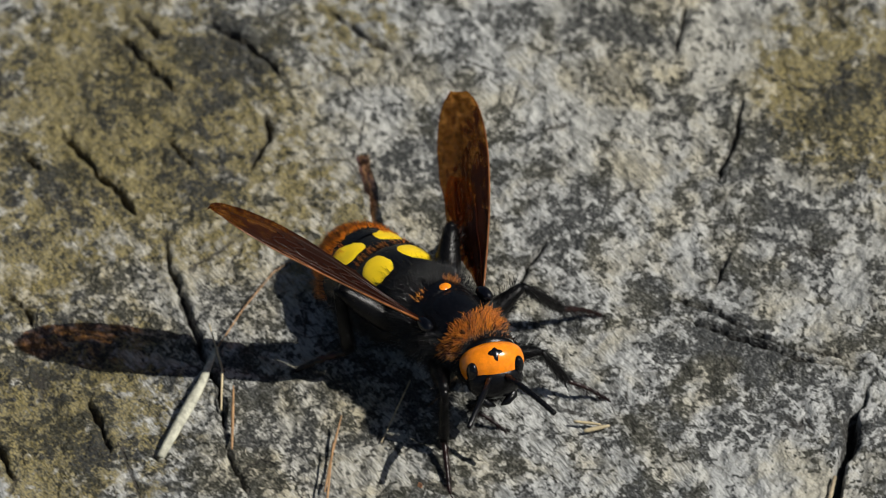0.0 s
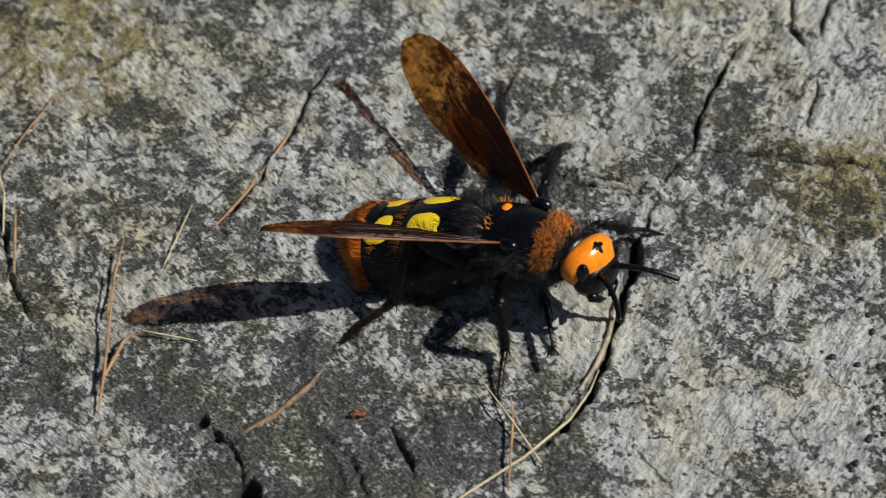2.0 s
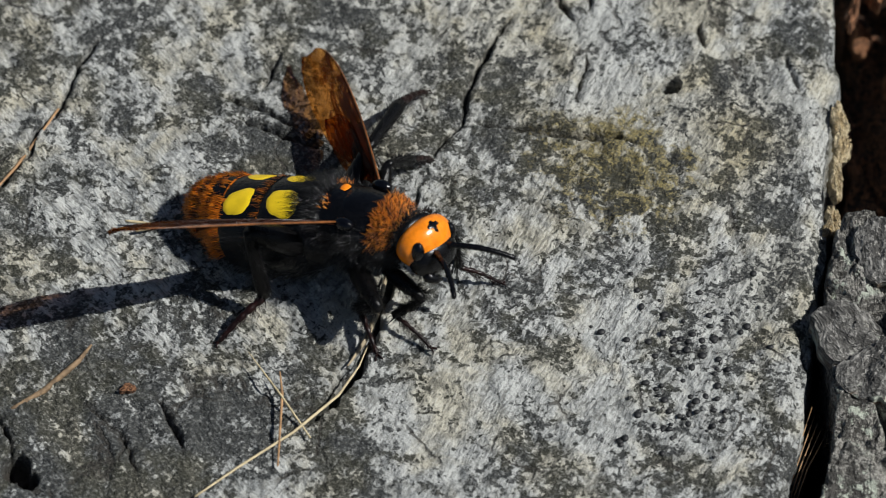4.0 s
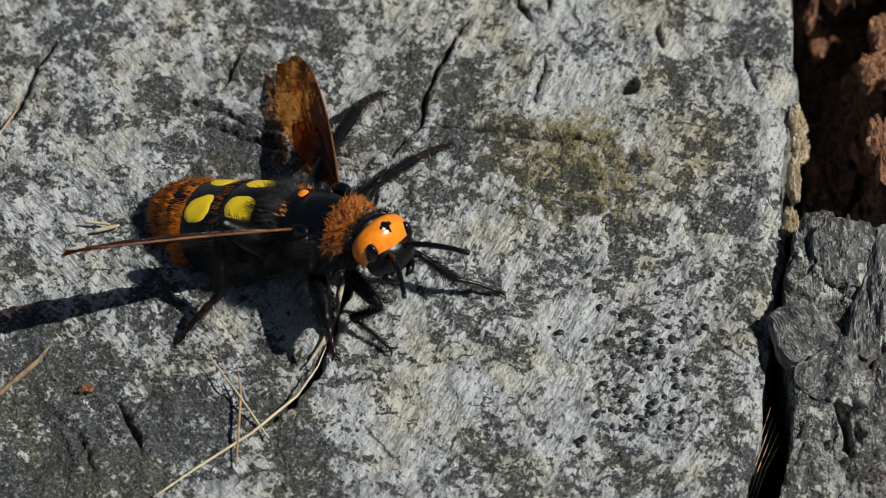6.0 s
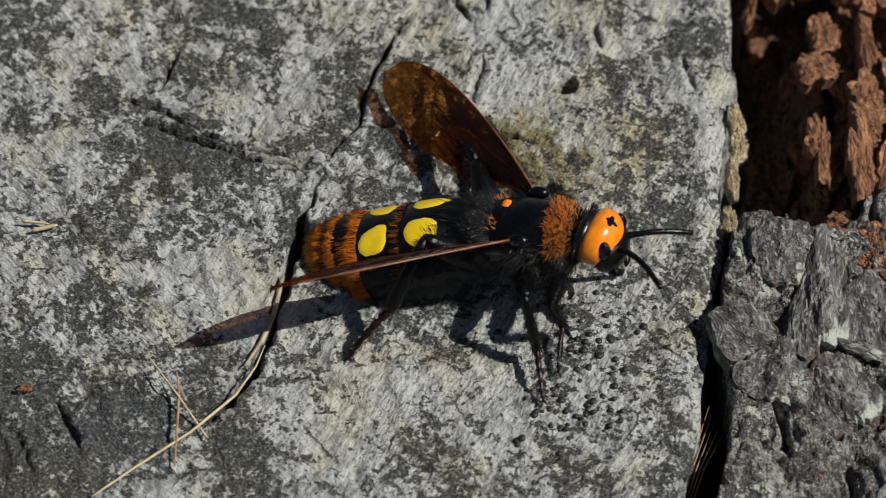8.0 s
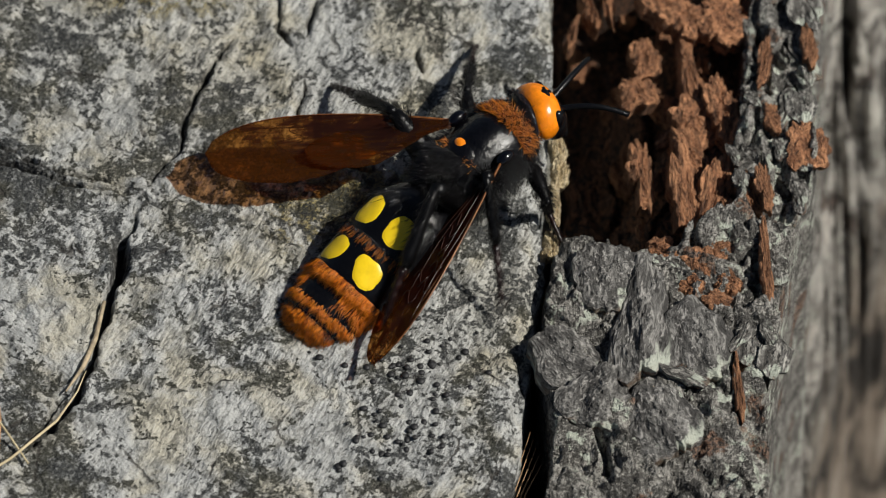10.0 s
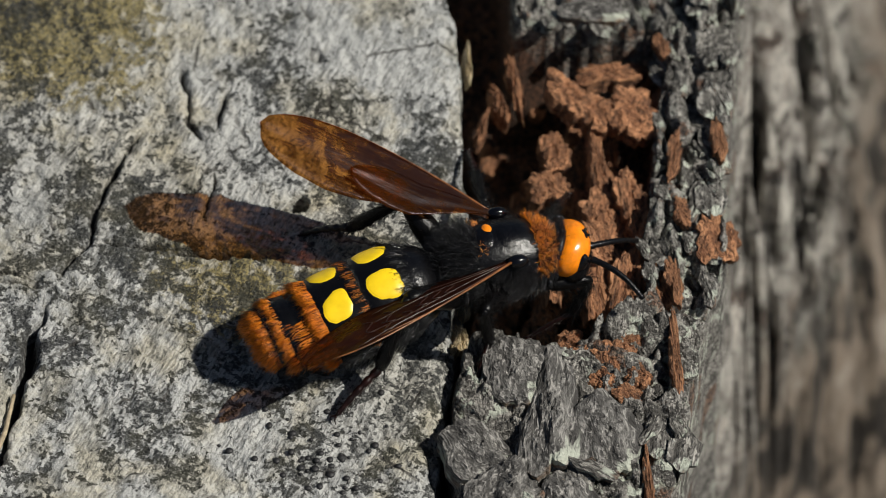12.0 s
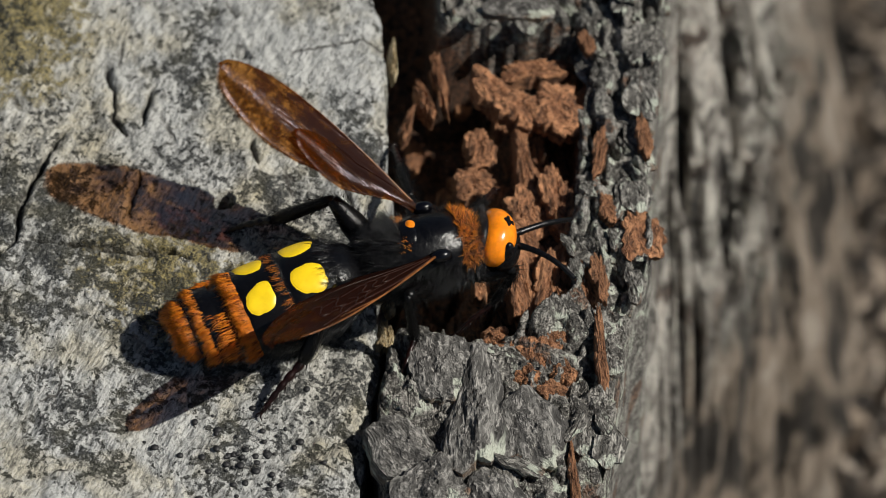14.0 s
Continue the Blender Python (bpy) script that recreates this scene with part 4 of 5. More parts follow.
def tergites(owner, bounds):
    """The overlapping back plates between the bounds."""
    for a0, b0 in zip(bounds, bounds[1:]):
        rings = []
        for k in range(9):
            s = k / 8
            x = a0 + (b0 - 0.25 - a0) * s
            swell = -0.02 + 0.20 * math.sin(math.pi * min(1, s * 0.62 + 0.12)) if s < 0.97 else -0.16
            rings.append(lambda a, x=x, w=swell: on_abdomen(max(x, -23.9), a * 0.72 - math.pi * 0.72, w))
        verts, n = [], 41
        for ring in rings:
            verts += [ring(2 * math.pi * k / (n - 1)) for k in range(n)]
        raw("tergite", verts, grid_faces(len(rings), n), BLACK, owner)


def body_fur(owner, rng, name, count, spans, length, material, width, label, half=2.2, lie=0.75, gap=0.0):
    roots, ways, lengths = [], [], []
    count, width = 2 * count, 0.62 * width
    for _ in range(count):
        lo, hi = spans[rng.integers(len(spans))]
        x, a = rng.uniform(lo, hi), rng.uniform(gap, half) * rng.choice((-1, 1))
        roots.append(Vector(on_abdomen(x, a, 0.05)))
        ways.append(Vector((0, math.sin(a), math.cos(a))) * (1 - lie) + Vector((-lie, 0, 0)) + Vector(rng.normal(size=3)) * 0.10)
        lengths.append(length * rng.uniform(0.6, 1.25))
    raw(name, *fur(roots, ways, lengths, width, 0.08, 5), material, owner, label)


def build_tail(wasp):
    """The last segments, which slide in and out of the abdomen."""
    xs = [-14.5 - 9.3 * k / 24 for k in range(25)]
    v, f = loft([lambda a, x=x: on_abdomen(x, a, -0.35) for x in xs], 36)
    tail = raw("tail", v, f, BLACK, wasp, "black tail with bands of rust-orange fur")
    tergites(tail, [-18.6, -21.8, -23.8])
    rng = np.random.default_rng(32)
    body_fur(tail, rng, "tail_fur", 2400, [(-20.7, -19.9), (-23.2, -22.0), (-23.6, -22.0)], 1.35, FUR_RUST, 0.055, "rust-orange tail fur", 2.1, 0.86)
    body_fur(tail, rng, "tail_fringe", 600, [(-20.7, -20.0), (-23.6, -22.0)], 1.5, FUR_GOLD, 0.045, "golden hairs among the tail fur", 1.95, 0.9)
    body_fur(tail, rng, "tail_tuft", 300, [(-19.2, -17.6)], 1.4, FUR_RUST, 0.05, "rust-orange tufts on the sides of the black band", 1.9, 0.86, 0.5)
    body_fur(tail, rng, "dark_tail_fur", 380, [(-23.4, -19.2)], 1.5, FUR_BLACK, 0.05, "", 2.4, 0.85)
    return tail


def build_abdomen(wasp):
    xs = [0.2 - 16.0 * k / 30 for k in range(31)]
    v, f = loft([lambda a, x=x: on_abdomen(x, a, -0.18) for x in xs], 36)
    abdomen = raw("abdomen", v, f, BLACK, wasp, "black abdomen with four yellow spots")
    tergites(abdomen, [0.0, -4.4, -10.0, -15.6])
    for x0, half, wide, angle, lean in ((-7.1, 2.15, 0.36, 0.48, 0.05), (-13.1, 1.9, 0.35, 0.50, -0.10)):
        for side in (1, -1):
            verts, faces, n, rings = [on_abdomen(x0, side * angle, 0.28)], [], 40, 8
            for r in range(1, rings + 1):
                for k in range(n):
                    q = 2 * math.pi * k / n
                    e = (abs(math.cos(q)) ** 2.7 + abs(math.sin(q)) ** 2.7) ** (-1 / 2.7) * (1 + 0.05 * math.sin(3 * q + x0 + side) + 0.015 * math.sin(7 * q + side) + 0.010 * math.sin(17 * q) + 0.012 * math.sin(29 * q + x0))
                    f = r / rings
                    verts.append(on_abdomen(x0 + half * e * f * math.cos(q), side * (angle + wide * e * f * math.sin(q) + lean * math.cos(q) * f), 0.28 - 0.22 * f ** 6))
            faces += [[0, 1 + k, 1 + (k + 1) % n] for k in range(n)]
            for r in range(rings - 1):
                a, b = 1 + r * n, 1 + (r + 1) * n
                faces += [[a + k, b + k, b + (k + 1) % n, a + (k + 1) % n] for k in range(n)]
            raw("yellow_spot", verts, faces if side > 0 else [q[::-1] for q in faces], YELLOW, abdomen, "glossy yellow spot")
    rng = np.random.default_rng(31)
    body_fur(abdomen, rng, "front_fur", 900, [(-4.6, -0.4)], 2.0, FUR_BLACK, 0.05, "", 2.2, 0.7)
    body_fur(abdomen, rng, "hind_fringe", 1300, [(-15.7, -14.9)], 1.9, FUR_RUST, 0.05, "rust-orange hair fringe on the hind seam", 1.85, 0.9)
    body_fur(abdomen, rng, "seam_fringe", 170, [(-10.3, -9.7)], 1.3, FUR_RUST, 0.04, "sparse rust hairs on a seam", 1.7, 0.92)
    body_fur(abdomen, rng, "side_fur", 900, [(-15, -4)], 1.8, FUR_BLACK, 0.042, "", 2.7, 0.65, 1.2)
    body_fur(abdomen, rng, "back_down", 900, [(-10.4, -9.2), (-5.0, -1), (-15.6, -15.0)], 1.1, FUR_BLACK, 0.032, "", 1.6, 0.8)
    return abdomen


THORAX = [(-10.2, 0.8, -0.6), (-9.6, 2.2, -0.5), (-8.2, 3.3, -0.2), (-6.2, 4.0, 0.0), (-3.5, 4.35, 0.0), (-0.5, 4.3, 0.0), (2.0, 3.8, 0.0), (3.8, 2.9, 0.1), (4.8, 1.9, 0.3), (5.2, 0.9, 0.4)]


def on_thorax(x, a, out=0.0):
    xs, rs, zs = zip(*THORAX)
    r = sum(float(np.interp(x + d, xs, rs)) for d in (-0.8, 0, 0.8)) * 1.06 / 3 + out
    return (x, r * math.sin(a), LIFT + float(np.interp(x, xs, zs)) + 0.95 * r * math.cos(a))


def build_thorax(wasp):
    xs = [-10.2 + 15.4 * k / 34 for k in range(35)]
    v, f = loft([lambda a, x=x: on_thorax(x, -a) for x in xs], 32)
    thorax = raw("thorax", v, f, BLACK, wasp, "black hairy thorax with an orange fur collar")
    for x0, x1, half in ((-3.2, 1.2, 0.62), (-5.6, -3.5, 0.5)):
        mid_x, half_x, n, rings = (x0 + x1) / 2, (x1 - x0) / 2, 36, 7
        verts, faces = [on_thorax(mid_x, 0, 0.18)], []
        for r in range(1, rings + 1):
            f = r / rings
            for k in range(n):
                q = 2 * math.pi * k / n
                e = (abs(math.cos(q)) ** 3.4 + abs(math.sin(q)) ** 3.4) ** (-1 / 3.4)
                verts.append(on_thorax(mid_x + half_x * e * f * math.cos(q), half * e * f * math.sin(q), 0.18 - 0.2 * f ** 4))
        faces += [[0, 1 + k, 1 + (k + 1) % n] for k in range(n)]
        for r in range(rings - 1):
            a, b = 1 + r * n, 1 + (r + 1) * n
            faces += [[a + k, b + k, b + (k + 1) % n, a + (k + 1) % n] for k in range(n)]
        raw("back_plate", verts, faces, SATIN, thorax, "satin black back plate")
    verts, n = [on_thorax(-4.0, 0.1, 0.40)], 16
    for r in (0.5, 1.0):
        verts += [on_thorax(-4.0 + 0.62 * r * math.cos(2 * math.pi * k / n), 0.1 + 0.19 * r * math.sin(2 * math.pi * k / n), 0.38 - 0.3 * r ** 4) for k in range(n)]
    faces = [[0, 1 + k, 1 + (k + 1) % n] for k in range(n)] + [[1 + k, 1 + n + k, 1 + n + (k + 1) % n, 1 + (k + 1) % n] for k in range(n)]
    raw("orange_spot", verts, faces, ORANGE, thorax, "small orange spot")
    for side in (1, -1):
        raw("wing_joint", *ellipsoid((-1.5, side * 4.3, LIFT + 2.9), (1.3, 0.8, 0.8), 1, 16, 10), JET, thorax, "glossy black wing joint")
    rng = np.random.default_rng(33)

    def coat(name, count, lo, hi, half, length, material, width, way, label="", gap=0.0):
        roots, ways, lengths = [], [], []
        count, width = int(1.5 * count), 0.8 * width
        while len(roots) < count:
            x, a = rng.uniform(lo, hi), rng.uniform(-half, half)
            if abs(a) < gap:
                continue
            out = Vector((0, math.sin(a), math.cos(a)))
            roots.append(Vector(on_thorax(x, a, -0.05)))
            ways.append(out + Vector((way, 0, 0)) + Vector(rng.normal(size=3)) * 0.28)
            lengths.append(length * rng.uniform(0.6, 1.3))
        raw(name, *fur(roots, ways, lengths, width, 0.15, 6), material, thorax, label)

    coat("collar_fur", 620, 1.7, 4.3, 1.5, 1.1, FUR_GOLD, 0.045, -0.25, "dense golden-orange collar fur")
    coat("collar_shade", 1000, 1.4, 4.4, 1.5, 1.1, FUR_BLACK, 0.045, 0.1)
    coat("collar_edge", 700, 1.3, 3.6, 1.45, 1.1, FUR_RUST, 0.05, -0.2, "rust hairs behind the collar")
    coat("back_fur", 1500, -9.9, -5.2, 1.9, 2.3, FUR_BLACK, 0.036, -0.9)
    coat("side_fur", 2000, -8, 4.6, 2.6, 1.7, FUR_BLACK, 0.036, -0.4, "", 1.0)
    coat("spot_fur", 40, -5.8, -4.4, 0.75, 0.8, FUR_GOLD, 0.03, -0.5, "few golden hairs round the spot", 0.32)
    return thorax


def on_head(x, y, out=0.0):
    """The head's upper skin over x and y."""
    drop = min(0.98, ((x - 2.3) / 2.25) ** 2 + (y / 3.75) ** 2)
    bow = 0.055 * y * y * (1 if x < 2.3 else 0.5)
    return (x - bow + 0.25, y, (3.1 + out) * math.sqrt(1 - drop))


def build_head(wasp):
    """The head's own origin is the neck."""
    verts, faces = ellipsoid((2.3, 0, 0.0), (2.25, 3.75, 3.1), 1.0, 48, 32)
    shaped = []
    for x, y, z in verts:
        x2 = x - 0.055 * y * y * (1 if x < 2.3 else 0.5) + 0.25
        shaped.append((x2, y, z))
    head = raw("head", shaped, faces, ORANGE, wasp, "orange head with black eyes, face and markings")
    for side in (1, -1):
        raw("eye", *ellipsoid((3.5, side * 2.62, 0.5), (0.86, 0.74, 1.35), 1, 20, 14), JET, head, "glossy black eye")
        pts = [(4.0, side * 1.6, -2.4), (4.8, side * 1.8, -3.0), (5.3, side * 1.1, -3.4), (5.5, side * 0.3, -3.6)]
        raw("mandible", *tube(pts, [0.7, 0.65, 0.45, 0.12], 10), BLACK, head, "dark curved jaw")
    raw("face", *ellipsoid((3.55, 0, -1.2), (2.0, 3.3, 2.45), 0.95, 32, 22), BLACK, head, "black face")
    raw("lip", *ellipsoid((4.6, 0, -1.9), (0.9, 1.7, 0.9), 1, 18, 12), JET, head, "shiny black lip")
    raw("back_of_head", *ellipsoid((0.55, 0, -0.35), (1.3, 3.3, 2.85), 1, 28, 18), BLACK, head, "black back of the head")
    # a ragged cross-shaped mark on the crown, laid over the orange skin, with the three simple eyes on it
    verts, n = [], 48
    for r in (0.0, 0.35, 0.7, 1.0):
        for k in range(n):
            q = 2 * math.pi * k / n
            lobes = 0.36 + 0.42 * abs(math.cos(q)) ** 5 * (1.25 if math.cos(q) > 0 else 0.75) + 0.52 * abs(math.sin(q)) ** 7 + 0.05 * math.sin(5 * q + 1) + 0.03 * math.sin(11 * q)
            verts.append(on_head(3.0 + lobes * r * math.cos(q), 1.05 * lobes * r * math.sin(q), 0.07 - 0.09 * r ** 4))
    raw("forehead_mark", verts, [[i * n + k, (i + 1) * n + k, (i + 1) * n + (k + 1) % n, i * n + (k + 1) % n] for i in range(3) for k in range(n)], JET, head, "black cross-shaped mark on the crown")
    for x, y in ((3.45, 0.0), (2.95, 0.5), (2.95, -0.5)):
        raw("simple_eye", *ellipsoid(on_head(x, y, 0.05), (0.2, 0.2, 0.16), 1, 12, 8), JET, head, "tiny glossy black simple eye")
    for side in (1, -1):
        pts, radii = [], []
        for k in range(25):
            s = k / 24
            pts.append((4.5 + 7.0 * s, side * (0.9 + 3.0 * s + 1.2 * s * s), 0.2 + 1.0 * math.sin(s * 2.6) - 0.7 * s))
            radii.append((0.46 if k < 4 else 0.42 - 0.08 * s) * (1.0 if k % 2 else 0.84))
        raw("antenna", *tube(pts, radii, 8), BLACK, head, "ringed black feeler")
    rng = np.random.default_rng(35)
    roots, ways, lengths = [], [], []
    for _ in range(420):
        b, c = rng.uniform(0, 6.28), rng.uniform(-1, 1)
        p = Vector((0.6 - 0.5 * abs(c), 3.3 * math.sin(b), 2.9 * math.cos(b) - 0.3))
        roots.append(p)
        ways.append(Vector((0.2 * c, math.sin(b), math.cos(b))) + Vector(rng.normal(size=3)) * 0.3)
        lengths.append(rng.uniform(0.5, 1.0))
    raw("neck_fur", *fur(roots, ways, lengths, 0.045, 0.1, 8), FUR_BLACK, head)
    return head


def wing_edge(s, length, width):
    """Front and hind edge of a wing at s of its length."""
    lead = 1.1 * math.sin(math.pi * min(1, s * 1.05)) + 2.4 * s - 0.25
    tip = math.sqrt(max(0.0, 1 - max(0.0, (s - 0.60) / 0.40) ** 2.5))
    w = width * (0.13 + 0.87 * math.sin(math.pi / 2 * min(1, s / 0.70)) ** 1.35) * (0.06 + 0.94 * tip if s > 0.60 else 1)
    if s > 0.60:
        lead -= (1 - tip) * width * 0.42
    return lead, lead - w


def membrane(length, width, side, lift=0.0, back=0.0, thick=0.035):
    n, m = 44, 16
    top, low, smoke = [], [], []
    for i in range(n):
        s = i / (n - 1)
        lead, trail = wing_edge(s, length, width)
        for j in range(m):
            c = j / (m - 1)
            y = lead + (trail - lead) * c - back * min(1, s * 2)
            z = lift + 0.28 * math.sin(c * 11 + s * 2) * s * (0.35 + c) * 0.8 - 0.9 * c * s * s + 0.35 * math.sin(s * 3.1)
            if j == m - 1:
                y += 0.035 * math.sin(s * 45)
            top.append((s * length, y * side, z))
            low.append((s * length, y * side, z - thick))
            smoke.append(min(1, max(0, 1.15 - 0.55 * c - 1.2 * max(0, s - 0.46) / 0.54)))
    faces = grid_faces(n, m).tolist()
    k = n * m
    back_faces = [[i + k for i in q[::-1]] for q in faces]
    rim_ids = list(range(m)) + [i * m + m - 1 for i in range(1, n)] + [(n - 1) * m + j for j in range(m - 2, -1, -1)] + [i * m for i in range(n - 2, 0, -1)]
    sides = [[a, a + k, b + k, b] for a, b in zip(rim_ids, rim_ids[1:] + rim_ids[:1])]
    return top + low, faces + back_faces + sides, smoke + smoke


def build_wing(wasp, side, near_shade=0.0):
    """x runs to the tip, and side * y to the front edge. The last argument adds painted shade to the smoke mask."""
    v, f, smoke = membrane(28.6, 8.6, side)
    if side < 0:
        f = [q[::-1] for q in f]
    wing = raw("wing", v, f, WING, wasp, "smoky amber see-through wing", masks={"smoke": [q + near_shade for q in smoke]})
    v, f, smoke = membrane(17.0, 5.0, side, -0.25, 2.6)
    raw("hind_wing", v, f, WING, wing, "smaller amber hind wing", masks={"smoke": [q * 0.8 + near_shade for q in smoke]})
    for c, s0, s1, r, material in ((0.0, 0.0, 0.93, 0.16, COSTA), (0.055, 0.0, 0.7, 0.09, COSTA), (0.13, 0.0, 0.80, 0.12, VEIN), (0.34, 0.03, 0.72, 0.06, VEIN), (0.58, 0.05, 0.66, 0.05, VEIN), (0.8, 0.10, 0.6, 0.045, VEIN)):
        pts = []
        for k in range(22):
            s = s0 + (s1 - s0) * k / 21
            lead, trail = wing_edge(s, 28.6, 8.6)
            d = c + 0.05 * math.sin(s * 9 + c * 20) * (c > 0)
            pts.append((s * 28.6, (lead + (trail - lead) * d) * side, 0.06 + 0.28 * math.sin(d * 11 + s * 2) * s * (0.35 + d) * 0.8 - 0.9 * d * s * s + 0.35 * math.sin(s * 3.1)))
        raw("vein", *tube(pts, [r * (1 - 0.6 * k / 21) for k in range(22)], 6), material, wing)
    for s in (0.30, 0.36, 0.42, 0.47, 0.53, 0.58, 0.63, 0.68):
        pts = []
        for k in range(8):
            d = (0.13 if round(s * 100) % 2 else 0.34) + 0.3 * k / 7
            q = s + 0.03 * math.sin(k * 0.9)
            lead, trail = wing_edge(q, 28.6, 8.6)
            pts.append((q * 28.6, (lead + (trail - lead) * d) * side, 0.06 + 0.28 * math.sin(d * 11 + q * 2) * q * (0.35 + d) * 0.8 - 0.9 * d * q * q + 0.35 * math.sin(q * 3.1)))
        raw("vein", *tube(pts, [0.065] * 8, 6), VEIN, wing)
    return wing


def build_leg(wasp, thigh, shin_length, toe, stout, seed):
    """A leg in three pieces, each drawn along its own x: a swollen thigh, a bristly shin, a thin jointed foot."""
    rng = np.random.default_rng(seed)

    def bristles(length, radius, count, long, lean):
        roots, ways = [], []
        for _ in range(count):
            x, a = rng.uniform(0.04, 0.98) * length, rng.uniform(0, 6.28)
            roots.append((x, radius * math.cos(a), radius * math.sin(a)))
            ways.append(Vector((lean, math.cos(a), math.sin(a))) + Vector(rng.normal(size=3)) * 0.25)
        return fur(roots, ways, [long * rng.uniform(0.5, 1.3) for _ in range(count)], 0.03, 0.0, 3)

    def limb(length, profile):
        return tube([(length * f, 0, 0) for f, _ in profile], [r * stout for _, r in profile], 12)

    v, f = join(limb(thigh, ((0, 0.45), (0.1, 0.75), (0.35, 1.05), (0.65, 0.95), (0.9, 0.6), (1.0, 0.45))), bristles(thigh, 0.72 * stout, 380, 1.25, 1.0))
    leg = raw("leg", v, f, LEG, wasp, "bristly black leg")
    v, f = join(limb(shin_length, ((0, 0.32), (0.12, 0.42), (0.5, 0.48), (0.85, 0.56), (1.0, 0.42))), bristles(shin_length, 0.46 * stout, 320, 1.0, 1.2))
    spurs = [tube([(shin_length * 0.96, q * 0.4, -0.2), (shin_length * 0.96 + 1.5, q * 0.7, -0.5)], [0.13, 0.02], 6) for q in (1, -1)]
    shin = raw("shin", *join((v, f), *spurs), LEG, leg)
    knots = [(toe * k / 20, 0, 0.25 * math.sin(math.pi * k / 20)) for k in range(21)]
    radii = [0.36 * stout * (1 - 0.022 * k) * (1 if k % 4 else 0.66) for k in range(21)]
    claws = [tube([(toe, 0, 0), (toe + 0.55, q, 0.15), (toe + 0.85, q * 1.6, -0.35)], [0.15, 0.12, 0.03], 6) for q in (0.35, -0.35)]
    foot = raw("foot", *join(tube(knots, radii, 8), bristles(toe, 0.2 * stout, 150, 0.7, 1.2), *claws), FOOT, leg, "jointed foot with reddish claws")
    return leg, shin, foot


wasp = thing("mammoth_wasp", "large black mammoth wasp with orange head, yellow spots and amber wings", "wasp")
abdomen = build_abdomen(wasp)
tail = build_tail(wasp)
thorax = build_thorax(wasp)
head = build_head(wasp)
# both wings are alike; the near one's shade is put into its smoke mask
wing_far, wing_near = build_wing(wasp, 1), build_wing(wasp, 1, 0.6)
# thigh, shin and foot lengths, stoutness, and the hip's place along the body
LEG_KINDS = {"front": (6.0, 5.5, 5.6, 0.95, 2.2), "middle": (8.6, 8.0, 6.4, 1.2, -2.2), "hind": (10.4, 9.6, 7.4, 1.6, -6.4)}
LEGS = {}
for side in (1, -1):
    for place, (thigh, shin_length, toe, stout, hip_x) in LEG_KINDS.items():
        LEGS[side, place] = build_leg(wasp, thigh, shin_length, toe, stout, 60 + 7 * len(LEGS))

build_flakes(stump)


